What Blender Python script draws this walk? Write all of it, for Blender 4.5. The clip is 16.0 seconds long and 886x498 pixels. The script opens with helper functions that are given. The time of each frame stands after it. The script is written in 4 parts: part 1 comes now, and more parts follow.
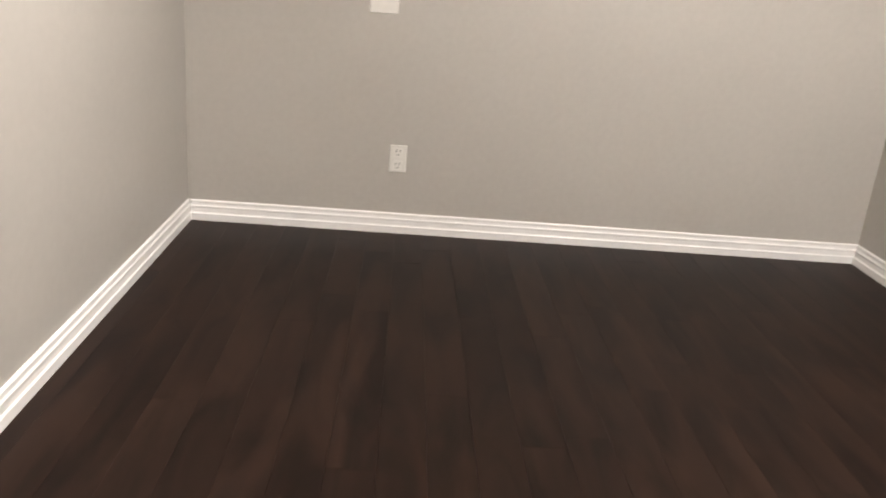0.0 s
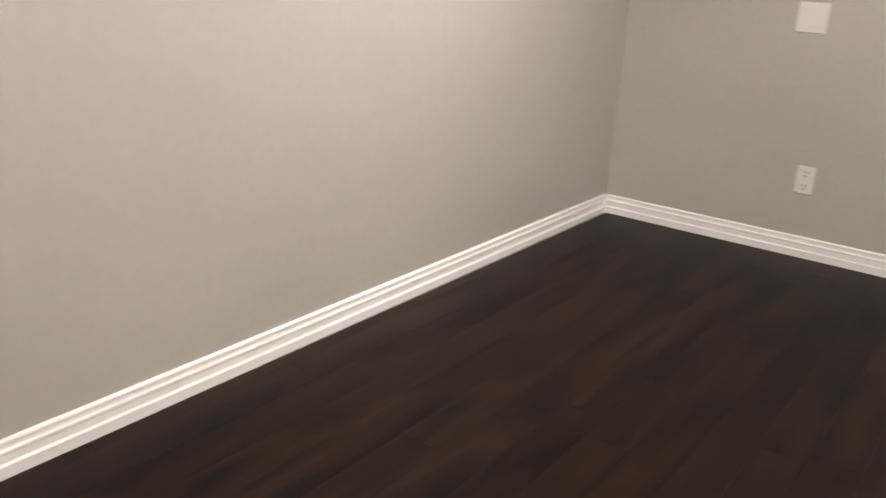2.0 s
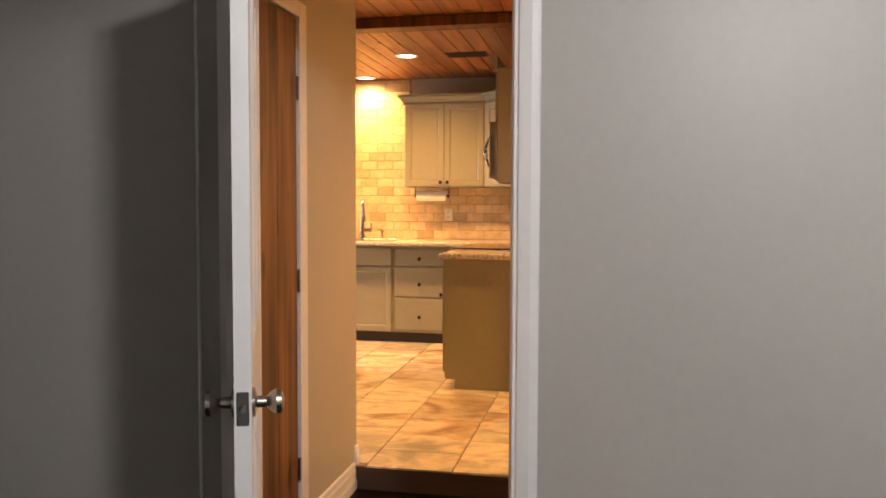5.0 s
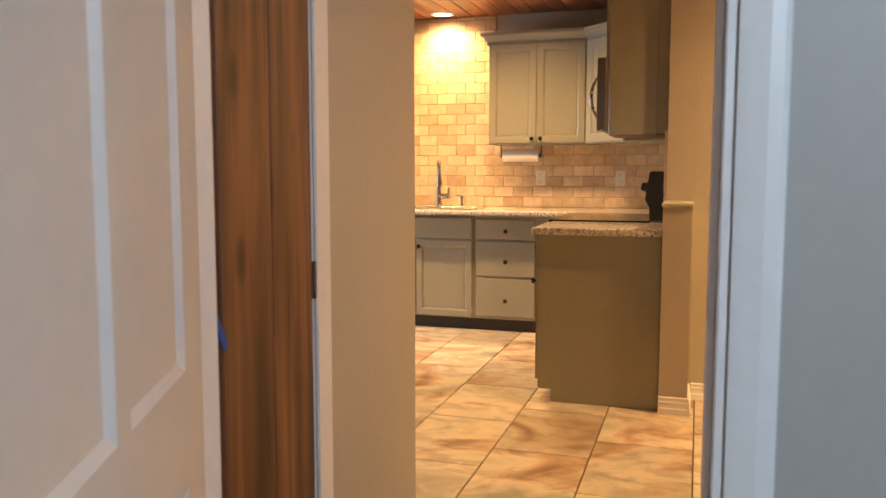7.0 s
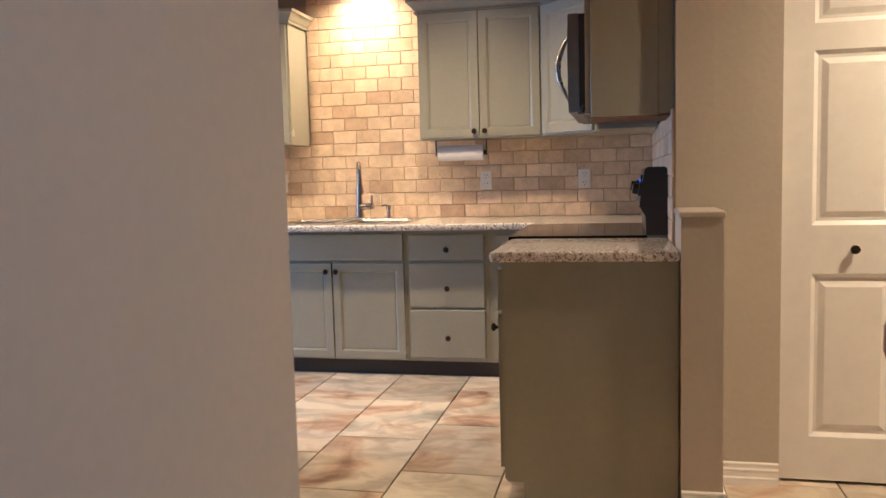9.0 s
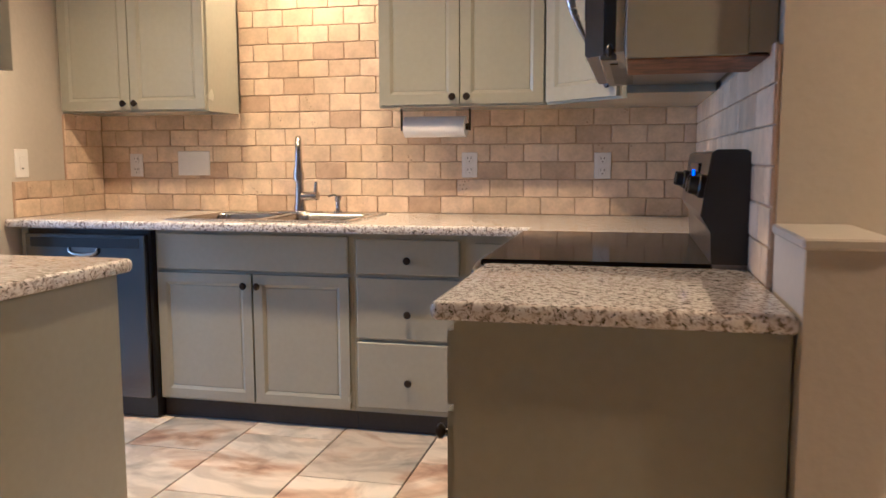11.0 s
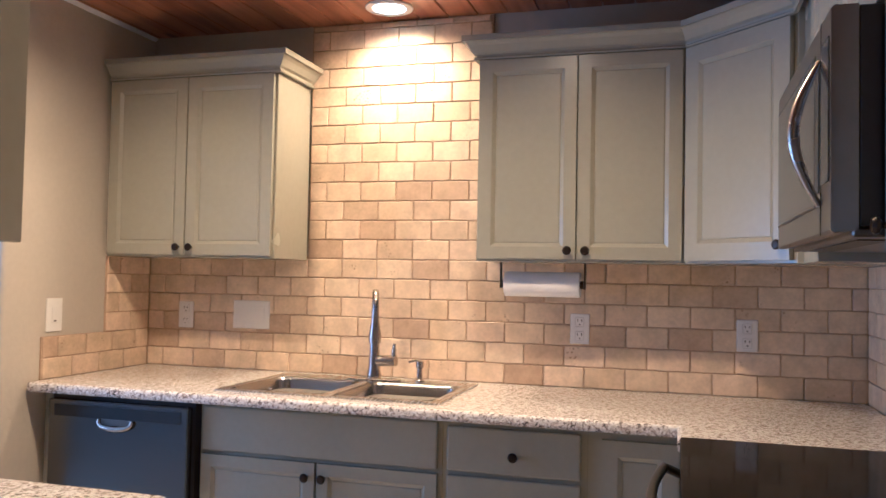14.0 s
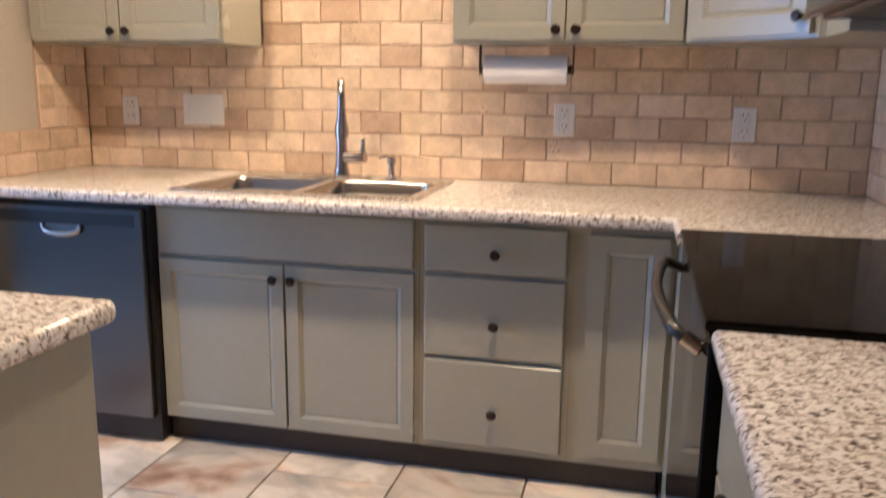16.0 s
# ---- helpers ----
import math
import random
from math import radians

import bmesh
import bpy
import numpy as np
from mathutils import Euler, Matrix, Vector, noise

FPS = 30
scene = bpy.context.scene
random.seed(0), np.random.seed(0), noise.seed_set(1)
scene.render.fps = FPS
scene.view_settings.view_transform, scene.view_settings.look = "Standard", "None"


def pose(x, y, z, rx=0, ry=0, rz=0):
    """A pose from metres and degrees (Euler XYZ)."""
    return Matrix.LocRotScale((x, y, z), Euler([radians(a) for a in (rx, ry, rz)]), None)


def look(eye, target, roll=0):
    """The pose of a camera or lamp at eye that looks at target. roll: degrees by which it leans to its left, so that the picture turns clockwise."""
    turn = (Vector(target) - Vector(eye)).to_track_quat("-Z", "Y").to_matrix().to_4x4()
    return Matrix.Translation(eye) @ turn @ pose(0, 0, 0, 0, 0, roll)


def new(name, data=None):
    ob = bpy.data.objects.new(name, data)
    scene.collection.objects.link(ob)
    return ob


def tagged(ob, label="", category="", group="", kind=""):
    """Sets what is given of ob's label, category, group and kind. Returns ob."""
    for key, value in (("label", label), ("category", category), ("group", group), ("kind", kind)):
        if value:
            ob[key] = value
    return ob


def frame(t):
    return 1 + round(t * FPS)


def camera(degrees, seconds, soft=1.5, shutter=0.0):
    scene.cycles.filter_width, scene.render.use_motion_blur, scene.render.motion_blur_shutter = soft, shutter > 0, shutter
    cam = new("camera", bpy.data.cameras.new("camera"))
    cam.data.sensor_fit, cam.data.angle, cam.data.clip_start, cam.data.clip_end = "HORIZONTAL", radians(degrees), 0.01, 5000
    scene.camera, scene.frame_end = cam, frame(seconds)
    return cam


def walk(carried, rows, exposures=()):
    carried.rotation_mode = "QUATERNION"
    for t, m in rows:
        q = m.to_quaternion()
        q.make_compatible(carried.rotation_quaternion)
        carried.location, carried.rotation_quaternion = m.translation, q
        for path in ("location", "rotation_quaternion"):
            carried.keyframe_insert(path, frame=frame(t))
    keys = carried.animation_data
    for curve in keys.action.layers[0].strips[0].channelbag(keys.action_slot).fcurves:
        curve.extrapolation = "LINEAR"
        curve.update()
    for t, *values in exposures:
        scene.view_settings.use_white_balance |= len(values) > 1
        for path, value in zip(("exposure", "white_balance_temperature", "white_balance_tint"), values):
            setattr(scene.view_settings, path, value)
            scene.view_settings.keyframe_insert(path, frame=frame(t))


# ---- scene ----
cam = camera(57.4, 16.0, shutter=0.4)
PATH = [
    (0, (1.079, 1.640, 1.097), (2.967, 1.528, 0.446), 4.9),
    (0.5, (0.907, 1.580, 1.023), (2.792, 1.667, 0.362), 4.8),
    (1, (0.924, 1.373, 1.050), (2.770, 1.705, 0.354), 6.0),
    (1.5, (0.918, 1.152, 1.078), (2.666, 1.837, 0.389), 3.7),
    (2, (0.909, 0.917, 1.097), (2.431, 2.032, 0.435), 3.0),
    (2.5, (0.806, 0.728, 1.138), (2.055, 2.166, 0.529), 2.2),
    (2.8, (0.817, 0.492, 1.240), (1.797, 2.125, 0.629), 1.9),
    (3, (0.819, 0.392, 1.268), (1.666, 2.111, 0.696), 2.4),
    (3.5, (0.896, 0.228, 1.286), (1.285, 2.129, 0.799), 0.9),
    (4, (0.970, 0.123, 1.319), (0.945, 2.087, 0.939), -0.3),
    (4.5, (1.073, 0.183, 1.331), (0.841, 2.16, 1.136), 0.4),
    (5, (1.105, 0.286, 1.348), (0.708, 2.243, 1.244), 0.2),
    (7.5, (0.742, 1.808, 1.318), (0.141, 3.706, 1.118), -0.0),
    (8, (0.665, 2.106, 1.329), (0.075, 4.009, 1.155), 0.1),
    (8.5, (0.523, 2.423, 1.321), (0.075, 4.364, 1.15), -1.9),
    (11, (0.367, 4.121, 1.307), (-0.086, 6.056, 1.083), -0.2),
    (11.5, (0.253, 4.425, 1.372), (-0.328, 6.321, 1.113), 0.1),
    (12, (0.171, 4.593, 1.412), (-0.432, 6.48, 1.141), -0.1),
    (12.5, (0.105, 4.723, 1.427), (-0.565, 6.587, 1.155), -0.6),
    (13, (0.033, 4.747, 1.444), (-0.66, 6.609, 1.212), -0.8),
    (13.5, (-0.017, 4.72, 1.462), (-0.643, 6.619, 1.419), 0.6),
    (14, (-0.025, 4.703, 1.472), (-0.585, 6.622, 1.54), 1.1),
    (14.5, (-0.032, 4.718, 1.472), (-0.523, 6.655, 1.547), 1.1),
    (15, (-0.056, 4.721, 1.461), (-0.522, 6.666, 1.475), 1.1),
    (15.5, (-0.092, 4.768, 1.44), (-0.528, 6.716, 1.31), 0.6),
    (16, (-0.136, 4.933, 1.395), (-0.589, 6.84, 0.997), 0.7),
]
EXPOSURES = [
    (0.0, 0.86, 6700, 11), (1.5, 0.86, 6700, 11), (2.0, 0.58, 6750, 11), (2.5, 0.58, 6700, 11), (3.2, 0.33, 6550, 11), (4.2, -0.04, 6200, 10), (5.2, -0.28, 6150, 10),
    (7.3, -0.45, 4550, 0), (8.0, -0.62, 3750, -1), (8.7, -0.77, 3600, 1), (10.8, -0.73, 3580, 3), (12.5, -0.74, 3540, 4),
    (13.0, -0.74, 3780, 5), (13.5, -0.92, 3640, 7), (14.2, -0.75, 3520, 7), (15.5, -0.80, 3520, 6), (16.0, -0.67, 3520, 4),
]
walk(cam, [(t, look(eye, target, roll)) for t, eye, target, roll in PATH], EXPOSURES)

# ---------------------------------------------------------------- world and lamps
KF = 0.113          # kitchen floor height above the dark wood floor
CT = 1.035          # worktop height
CEIL = 2.585        # board ceiling
ROOM_CEIL = 2.42

world = bpy.data.worlds.new("world")
scene.world = world
world.use_nodes = True
wn = world.node_tree.nodes
sky = wn.new("ShaderNodeTexSky")
sky.sky_type, sky.sun_disc, sky.sun_elevation, sky.sun_rotation = "NISHITA", False, radians(35), radians(60)
world.node_tree.links.new(sky.outputs[0], wn["Background"].inputs[0])
wn["Background"].inputs[1].default_value = 0.12


def lamp(name, kind, power, color, m, size=0.1, spot=None, size_y=None):
    data = bpy.data.lights.new(name, kind)
    data.energy, data.color = power, color
    if kind == "AREA":
        data.shape, data.size = ("RECTANGLE", size) if size_y else ("DISK", size)
        if size_y:
            data.size_y = size_y
    else:
        data.shadow_soft_size = size
    if spot:
        data.spot_size, data.spot_blend = radians(spot[0]), spot[1]
    ob = new(name, data)
    ob.matrix_world = m
    return ob


WARM = (1.0, 0.475, 0.132)
COOL = (1.0, 0.955, 0.91)
DAY = (0.97, 0.98, 1.0)
# the third and fifth cans are unseen, added to brighten left counter and hall
CANS = [(-1.19, 7.83), (-0.525, 6.80), (-1.75, 6.80), (2.05, 5.33), (1.2, 3.25)]
CAN_POWER = [66, 82, 90, 165, 9]
CAN_BEAM = [162, 156, 160, 174, 145]
for (cx, cy), watts, beam in zip(CANS, CAN_POWER, CAN_BEAM):
    lamp("can_lamp", "SPOT", watts * 4, WARM, pose(cx, cy, CEIL - 0.012), 0.05, (beam, 1.0))
DOME = (1.95, 0.31)
ROOM_CAN = (2.95, 2.15)
lamp("dome_lamp", "SPOT", 246, COOL, pose(*DOME, ROOM_CEIL - 0.095), 0.10, (178, 0.15))
lamp("room_can_lamp", "SPOT", 122, COOL, pose(*ROOM_CAN, ROOM_CEIL - 0.012, 30), 0.05, (112, 1.0))
lamp("window_daylight", "AREA", 72, DAY, pose(-4.35, 6.3, 1.35, 0, -90, 0), 1.3, size_y=1.7)


# ---------------------------------------------------------------- materials
def material(name, color, rough=0.5, metal=0.0, vary=0.12, scale=6.0, fine=60.0, bump=0.1, dark=None, piece=0.0, coat=0.0, stretch=(1, 1, 1), spec=None):
    """Principled surface with two scales of variation, an optional random tone for each object, and fine relief."""
    m = bpy.data.materials.new(name)
    m.use_nodes = True
    nt = m.node_tree
    n, l = nt.nodes, nt.links
    b = n["Principled BSDF"]
    co = n.new("ShaderNodeTexCoord")
    mp = n.new("ShaderNodeMapping")
    mp.inputs["Scale"].default_value = stretch
    l.new(co.outputs["Object"], mp.inputs[0])
    big, small = n.new("ShaderNodeTexNoise"), n.new("ShaderNodeTexNoise")
    for t, s, d in ((big, scale, 4), (small, fine, 5)):
        t.inputs["Scale"].default_value, t.inputs["Detail"].default_value = s, d
        l.new(mp.outputs[0], t.inputs["Vector"])
    add = n.new("ShaderNodeMath")
    add.operation = "ADD"
    l.new(big.outputs[0], add.inputs[0])
    l.new(small.outputs[0], add.inputs[1])
    rng = n.new("ShaderNodeMapRange")
    rng.inputs[1].default_value, rng.inputs[2].default_value = 0.65, 1.35
    l.new(add.outputs[0], rng.inputs[0])
    mix = n.new("ShaderNodeMix")
    mix.data_type = "RGBA"
    lo = dark or tuple(c * (1 - vary) for c in color)
    hi = tuple(min(1, c * (1 + vary * 0.6)) for c in color)
    mix.inputs[6].default_value, mix.inputs[7].default_value = (*lo, 1), (*hi, 1)
    l.new(rng.outputs[0], mix.inputs[0])
    out = mix.outputs[2]
    if piece:
        info = n.new("ShaderNodeObjectInfo")
        hsv = n.new("ShaderNodeHueSaturation")
        mr = n.new("ShaderNodeMapRange")
        mr.inputs[3].default_value, mr.inputs[4].default_value = 1 - piece, 1 + piece
        l.new(info.outputs["Random"], mr.inputs[0])
        l.new(mr.outputs[0], hsv.inputs["Value"])
        l.new(out, hsv.inputs["Color"])
        out = hsv.outputs[0]
        off = n.new("ShaderNodeVectorMath")
        off.operation = "SCALE"
        off.inputs[0].default_value = (37.0, 19.0, 23.0)
        l.new(info.outputs["Random"], off.inputs[3])
        l.new(off.outputs[0], mp.inputs["Location"])
    l.new(out, b.inputs["Base Color"])
    rr = n.new("ShaderNodeMapRange")
    rr.inputs[3].default_value, rr.inputs[4].default_value = max(0.02, rough - 0.06), min(1, rough + 0.06)
    l.new(big.outputs[0], rr.inputs[0])
    l.new(rr.outputs[0], b.inputs["Roughness"])
    b.inputs["Metallic"].default_value = metal
    b.inputs["Coat Weight"].default_value = coat
    if spec is not None:
        b.inputs["Specular IOR Level"].default_value = spec
    if bump:
        bp = n.new("ShaderNodeBump")
        bp.inputs["Strength"].default_value, bp.inputs["Distance"].default_value = bump, 0.004
        l.new(small.outputs[0], bp.inputs["Height"])
        l.new(bp.outputs[0], b.inputs["Normal"])
    return m


def glow(name, color, strength):
    m = bpy.data.materials.new(name)
    m.use_nodes = True
    b = m.node_tree.nodes["Principled BSDF"]
    b.inputs["Base Color"].default_value = (*color, 1)
    b.inputs["Emission Color"].default_value = (*color, 1)
    b.inputs["Emission Strength"].default_value = strength
    return m


def granite(name):
    """Pale granite with grey, brown and black flecks."""
    m = bpy.data.materials.new(name)
    m.use_nodes = True
    n, l = m.node_tree.nodes, m.node_tree.links
    b = n["Principled BSDF"]
    co = n.new("ShaderNodeTexCoord")
    noi, fle, spk = n.new("ShaderNodeTexNoise"), n.new("ShaderNodeTexNoise"), n.new("ShaderNodeTexVoronoi")
    for t, s in ((noi, 84), (fle, 120), (spk, 95)):
        t.inputs["Scale"].default_value = s
        l.new(co.outputs["Object"], t.inputs["Vector"])
    noi.inputs["Detail"].default_value = fle.inputs["Detail"].default_value = 5
    noi.inputs["Distortion"].default_value = 1.1
    base = n.new("ShaderNodeValToRGB")
    r = base.color_ramp
    r.elements[0].position, r.elements[0].color = 0.34, (0.14, 0.12, 0.11, 1)
    r.elements[1].position, r.elements[1].color = 0.58, (0.80, 0.775, 0.735, 1)
    e = r.elements.new(0.425)
    e.color = (0.45, 0.395, 0.345, 1)
    e = r.elements.new(0.50)
    e.color = (0.68, 0.635, 0.58, 1)
    l.new(noi.outputs[0], base.inputs[0])
    r2 = n.new("ShaderNodeValToRGB")
    r2.color_ramp.elements[0].position, r2.color_ramp.elements[1].position = 0.34, 0.40
    l.new(fle.outputs[0], r2.inputs[0])
    mix = n.new("ShaderNodeMix")
    mix.data_type = "RGBA"
    mix.inputs[6].default_value = (0.07, 0.062, 0.055, 1)
    l.new(r2.outputs[0], mix.inputs[0])
    l.new(base.outputs[0], mix.inputs[7])
    r3 = n.new("ShaderNodeValToRGB")
    r3.color_ramp.elements[0].position, r3.color_ramp.elements[1].position = 0.05, 0.13
    l.new(spk.outputs["Distance"], r3.inputs[0])
    mix2 = n.new("ShaderNodeMix")
    mix2.data_type = "RGBA"
    mix2.inputs[6].default_value = (0.16, 0.12, 0.09, 1)
    l.new(r3.outputs[0], mix2.inputs[0])
    l.new(mix.outputs[2], mix2.inputs[7])
    l.new(mix2.outputs[2], b.inputs["Base Color"])
    b.inputs["Roughness"].default_value = 0.14
    return m


def boards(name, light, dark, axis, rough=0.5, scale=2.0, knots=True, piece=0.25, island=False, spec=0.5, along=0.9):
    """Wood with grain along axis (0 x, 1 y, 2 z), scattered knots and a tone for each board."""
    m = bpy.data.materials.new(name)
    m.use_nodes = True
    n, l = m.node_tree.nodes, m.node_tree.links
    b = n["Principled BSDF"]
    co = n.new("ShaderNodeTexCoord")
    mp = n.new("ShaderNodeMapping")
    st = [14.0, 14.0, 14.0]
    st[axis] = along
    mp.inputs["Scale"].default_value = [s * scale / 2 for s in st]
    l.new(co.outputs["Object"], mp.inputs[0])
    if island:
        rnd = n.new("ShaderNodeNewGeometry").outputs["Random Per Island"]
    else:
        rnd = n.new("ShaderNodeObjectInfo").outputs["Random"]
    off = n.new("ShaderNodeVectorMath")
    off.operation = "SCALE"
    off.inputs[0].default_value = (31.0, 47.0, 29.0)
    l.new(rnd, off.inputs[3])
    l.new(off.outputs[0], mp.inputs["Location"])
    grain = n.new("ShaderNodeTexNoise")
    grain.inputs["Scale"].default_value, grain.inputs["Detail"].default_value, grain.inputs["Distortion"].default_value = 1.0, 6, 0.7
    l.new(mp.outputs[0], grain.inputs["Vector"])
    ramp = n.new("ShaderNodeValToRGB")
    ramp.color_ramp.elements[0].position, ramp.color_ramp.elements[0].color = 0.32, (*dark, 1)
    ramp.color_ramp.elements[1].position, ramp.color_ramp.elements[1].color = 0.66, (*light, 1)
    l.new(grain.outputs[0], ramp.inputs[0])
    out = ramp.outputs[0]
    if knots:
        mp2 = n.new("ShaderNodeMapping")
        s2 = [8.0, 8.0, 8.0]
        s2[axis] = 3.2
        mp2.inputs["Scale"].default_value = s2
        l.new(co.outputs["Object"], mp2.inputs[0])
        l.new(off.outputs[0], mp2.inputs["Location"])
        v = n.new("ShaderNodeTexVoronoi")
        v.inputs["Scale"].default_value = 0.9
        l.new(mp2.outputs[0], v.inputs["Vector"])
        kr = n.new("ShaderNodeValToRGB")
        kr.color_ramp.elements[0].position, kr.color_ramp.elements[1].position = 0.06, 0.20
        l.new(v.outputs["Distance"], kr.inputs[0])
        mk = n.new("ShaderNodeMix")
        mk.data_type = "RGBA"
        mk.inputs[6].default_value = (*(c * 0.35 for c in dark), 1)
        l.new(kr.outputs[0], mk.inputs[0])
        l.new(out, mk.inputs[7])
        out = mk.outputs[2]
    hsv = n.new("ShaderNodeHueSaturation")
    mr = n.new("ShaderNodeMapRange")
    mr.inputs[3].default_value, mr.inputs[4].default_value = 1 - piece, 1 + piece
    l.new(rnd, mr.inputs[0])
    l.new(mr.outputs[0], hsv.inputs["Value"])
    l.new(out, hsv.inputs["Color"])
    l.new(hsv.outputs[0], b.inputs["Base Color"])
    b.inputs["Roughness"].default_value = rough
    b.inputs["Specular IOR Level"].default_value = spec
    bp = n.new("ShaderNodeBump")
    bp.inputs["Strength"].default_value, bp.inputs["Distance"].default_value = 0.15, 0.003
    l.new(grain.outputs[0], bp.inputs["Height"])
    l.new(bp.outputs[0], b.inputs["Normal"])
    return m


def marbled(name):
    """Slate-look porcelain: cream, rust and grey clouds, another patch for each tile."""
    m = bpy.data.materials.new(name)
    m.use_nodes = True
    n, l = m.node_tree.nodes, m.node_tree.links
    b = n["Principled BSDF"]
    co, mp = n.new("ShaderNodeTexCoord"), n.new("ShaderNodeMapping")
    info = n.new("ShaderNodeObjectInfo")
    off = n.new("ShaderNodeVectorMath")
    off.operation = "SCALE"
    off.inputs[0].default_value = (57.0, 83.0, 0.0)
    l.new(info.outputs["Random"], off.inputs[3])
    l.new(off.outputs[0], mp.inputs["Location"])
    l.new(co.outputs["Object"], mp.inputs[0])
    mp.inputs["Rotation"].default_value = (0, 0, 0.9)
    mp.inputs["Scale"].default_value = (1, 1.35, 1)
    a, c = n.new("ShaderNodeTexNoise"), n.new("ShaderNodeTexNoise")
    for t, s, w in ((a, 1.7, 1.1), (c, 3.6, 1.7)):
        t.inputs["Scale"].default_value, t.inputs["Detail"].default_value, t.inputs["Distortion"].default_value = s, 6, w
        l.new(mp.outputs[0], t.inputs["Vector"])
    ra = n.new("ShaderNodeValToRGB")
    for p, col in ((0.30, (0.28, 0.165, 0.10)), (0.385, (0.54, 0.40, 0.26)), (0.46, (0.67, 0.585, 0.45)), (0.56, (0.60, 0.54, 0.43)), (0.68, (0.36, 0.335, 0.28))):
        e = ra.color_ramp.elements.new(p)
        e.color = (*col, 1)
    ra.color_ramp.elements.remove(ra.color_ramp.elements[0])
    ra.color_ramp.elements.remove(ra.color_ramp.elements[-1])
    l.new(a.outputs[0], ra.inputs[0])
    rc = n.new("ShaderNodeValToRGB")
    rc.color_ramp.elements[0].position, rc.color_ramp.elements[0].color = 0.40, (0.55, 0.52, 0.49, 1)
    rc.color_ramp.elements[1].position, rc.color_ramp.elements[1].color = 0.56, (1, 1, 1, 1)
    l.new(c.outputs[0], rc.inputs[0])
    mul = n.new("ShaderNodeMix")
    mul.data_type, mul.blend_type = "RGBA", "MULTIPLY"
    mul.inputs[0].default_value = 0.6
    l.new(ra.outputs[0], mul.inputs[6])
    l.new(rc.outputs[0], mul.inputs[7])
    hsv = n.new("ShaderNodeHueSaturation")
    mr = n.new("ShaderNodeMapRange")
    mr.inputs[3].default_value, mr.inputs[4].default_value = 0.78, 1.32
    l.new(info.outputs["Random"], mr.inputs[0])
    l.new(mr.outputs[0], hsv.inputs["Value"])
    l.new(mul.outputs[2], hsv.inputs["Color"])
    l.new(hsv.outputs[0], b.inputs["Base Color"])
    b.inputs["Roughness"].default_value = 0.42
    bp = n.new("ShaderNodeBump")
    bp.inputs["Strength"].default_value, bp.inputs["Distance"].default_value = 0.2, 0.004
    l.new(c.outputs[0], bp.inputs["Height"])
    l.new(bp.outputs[0], b.inputs["Normal"])
    return m


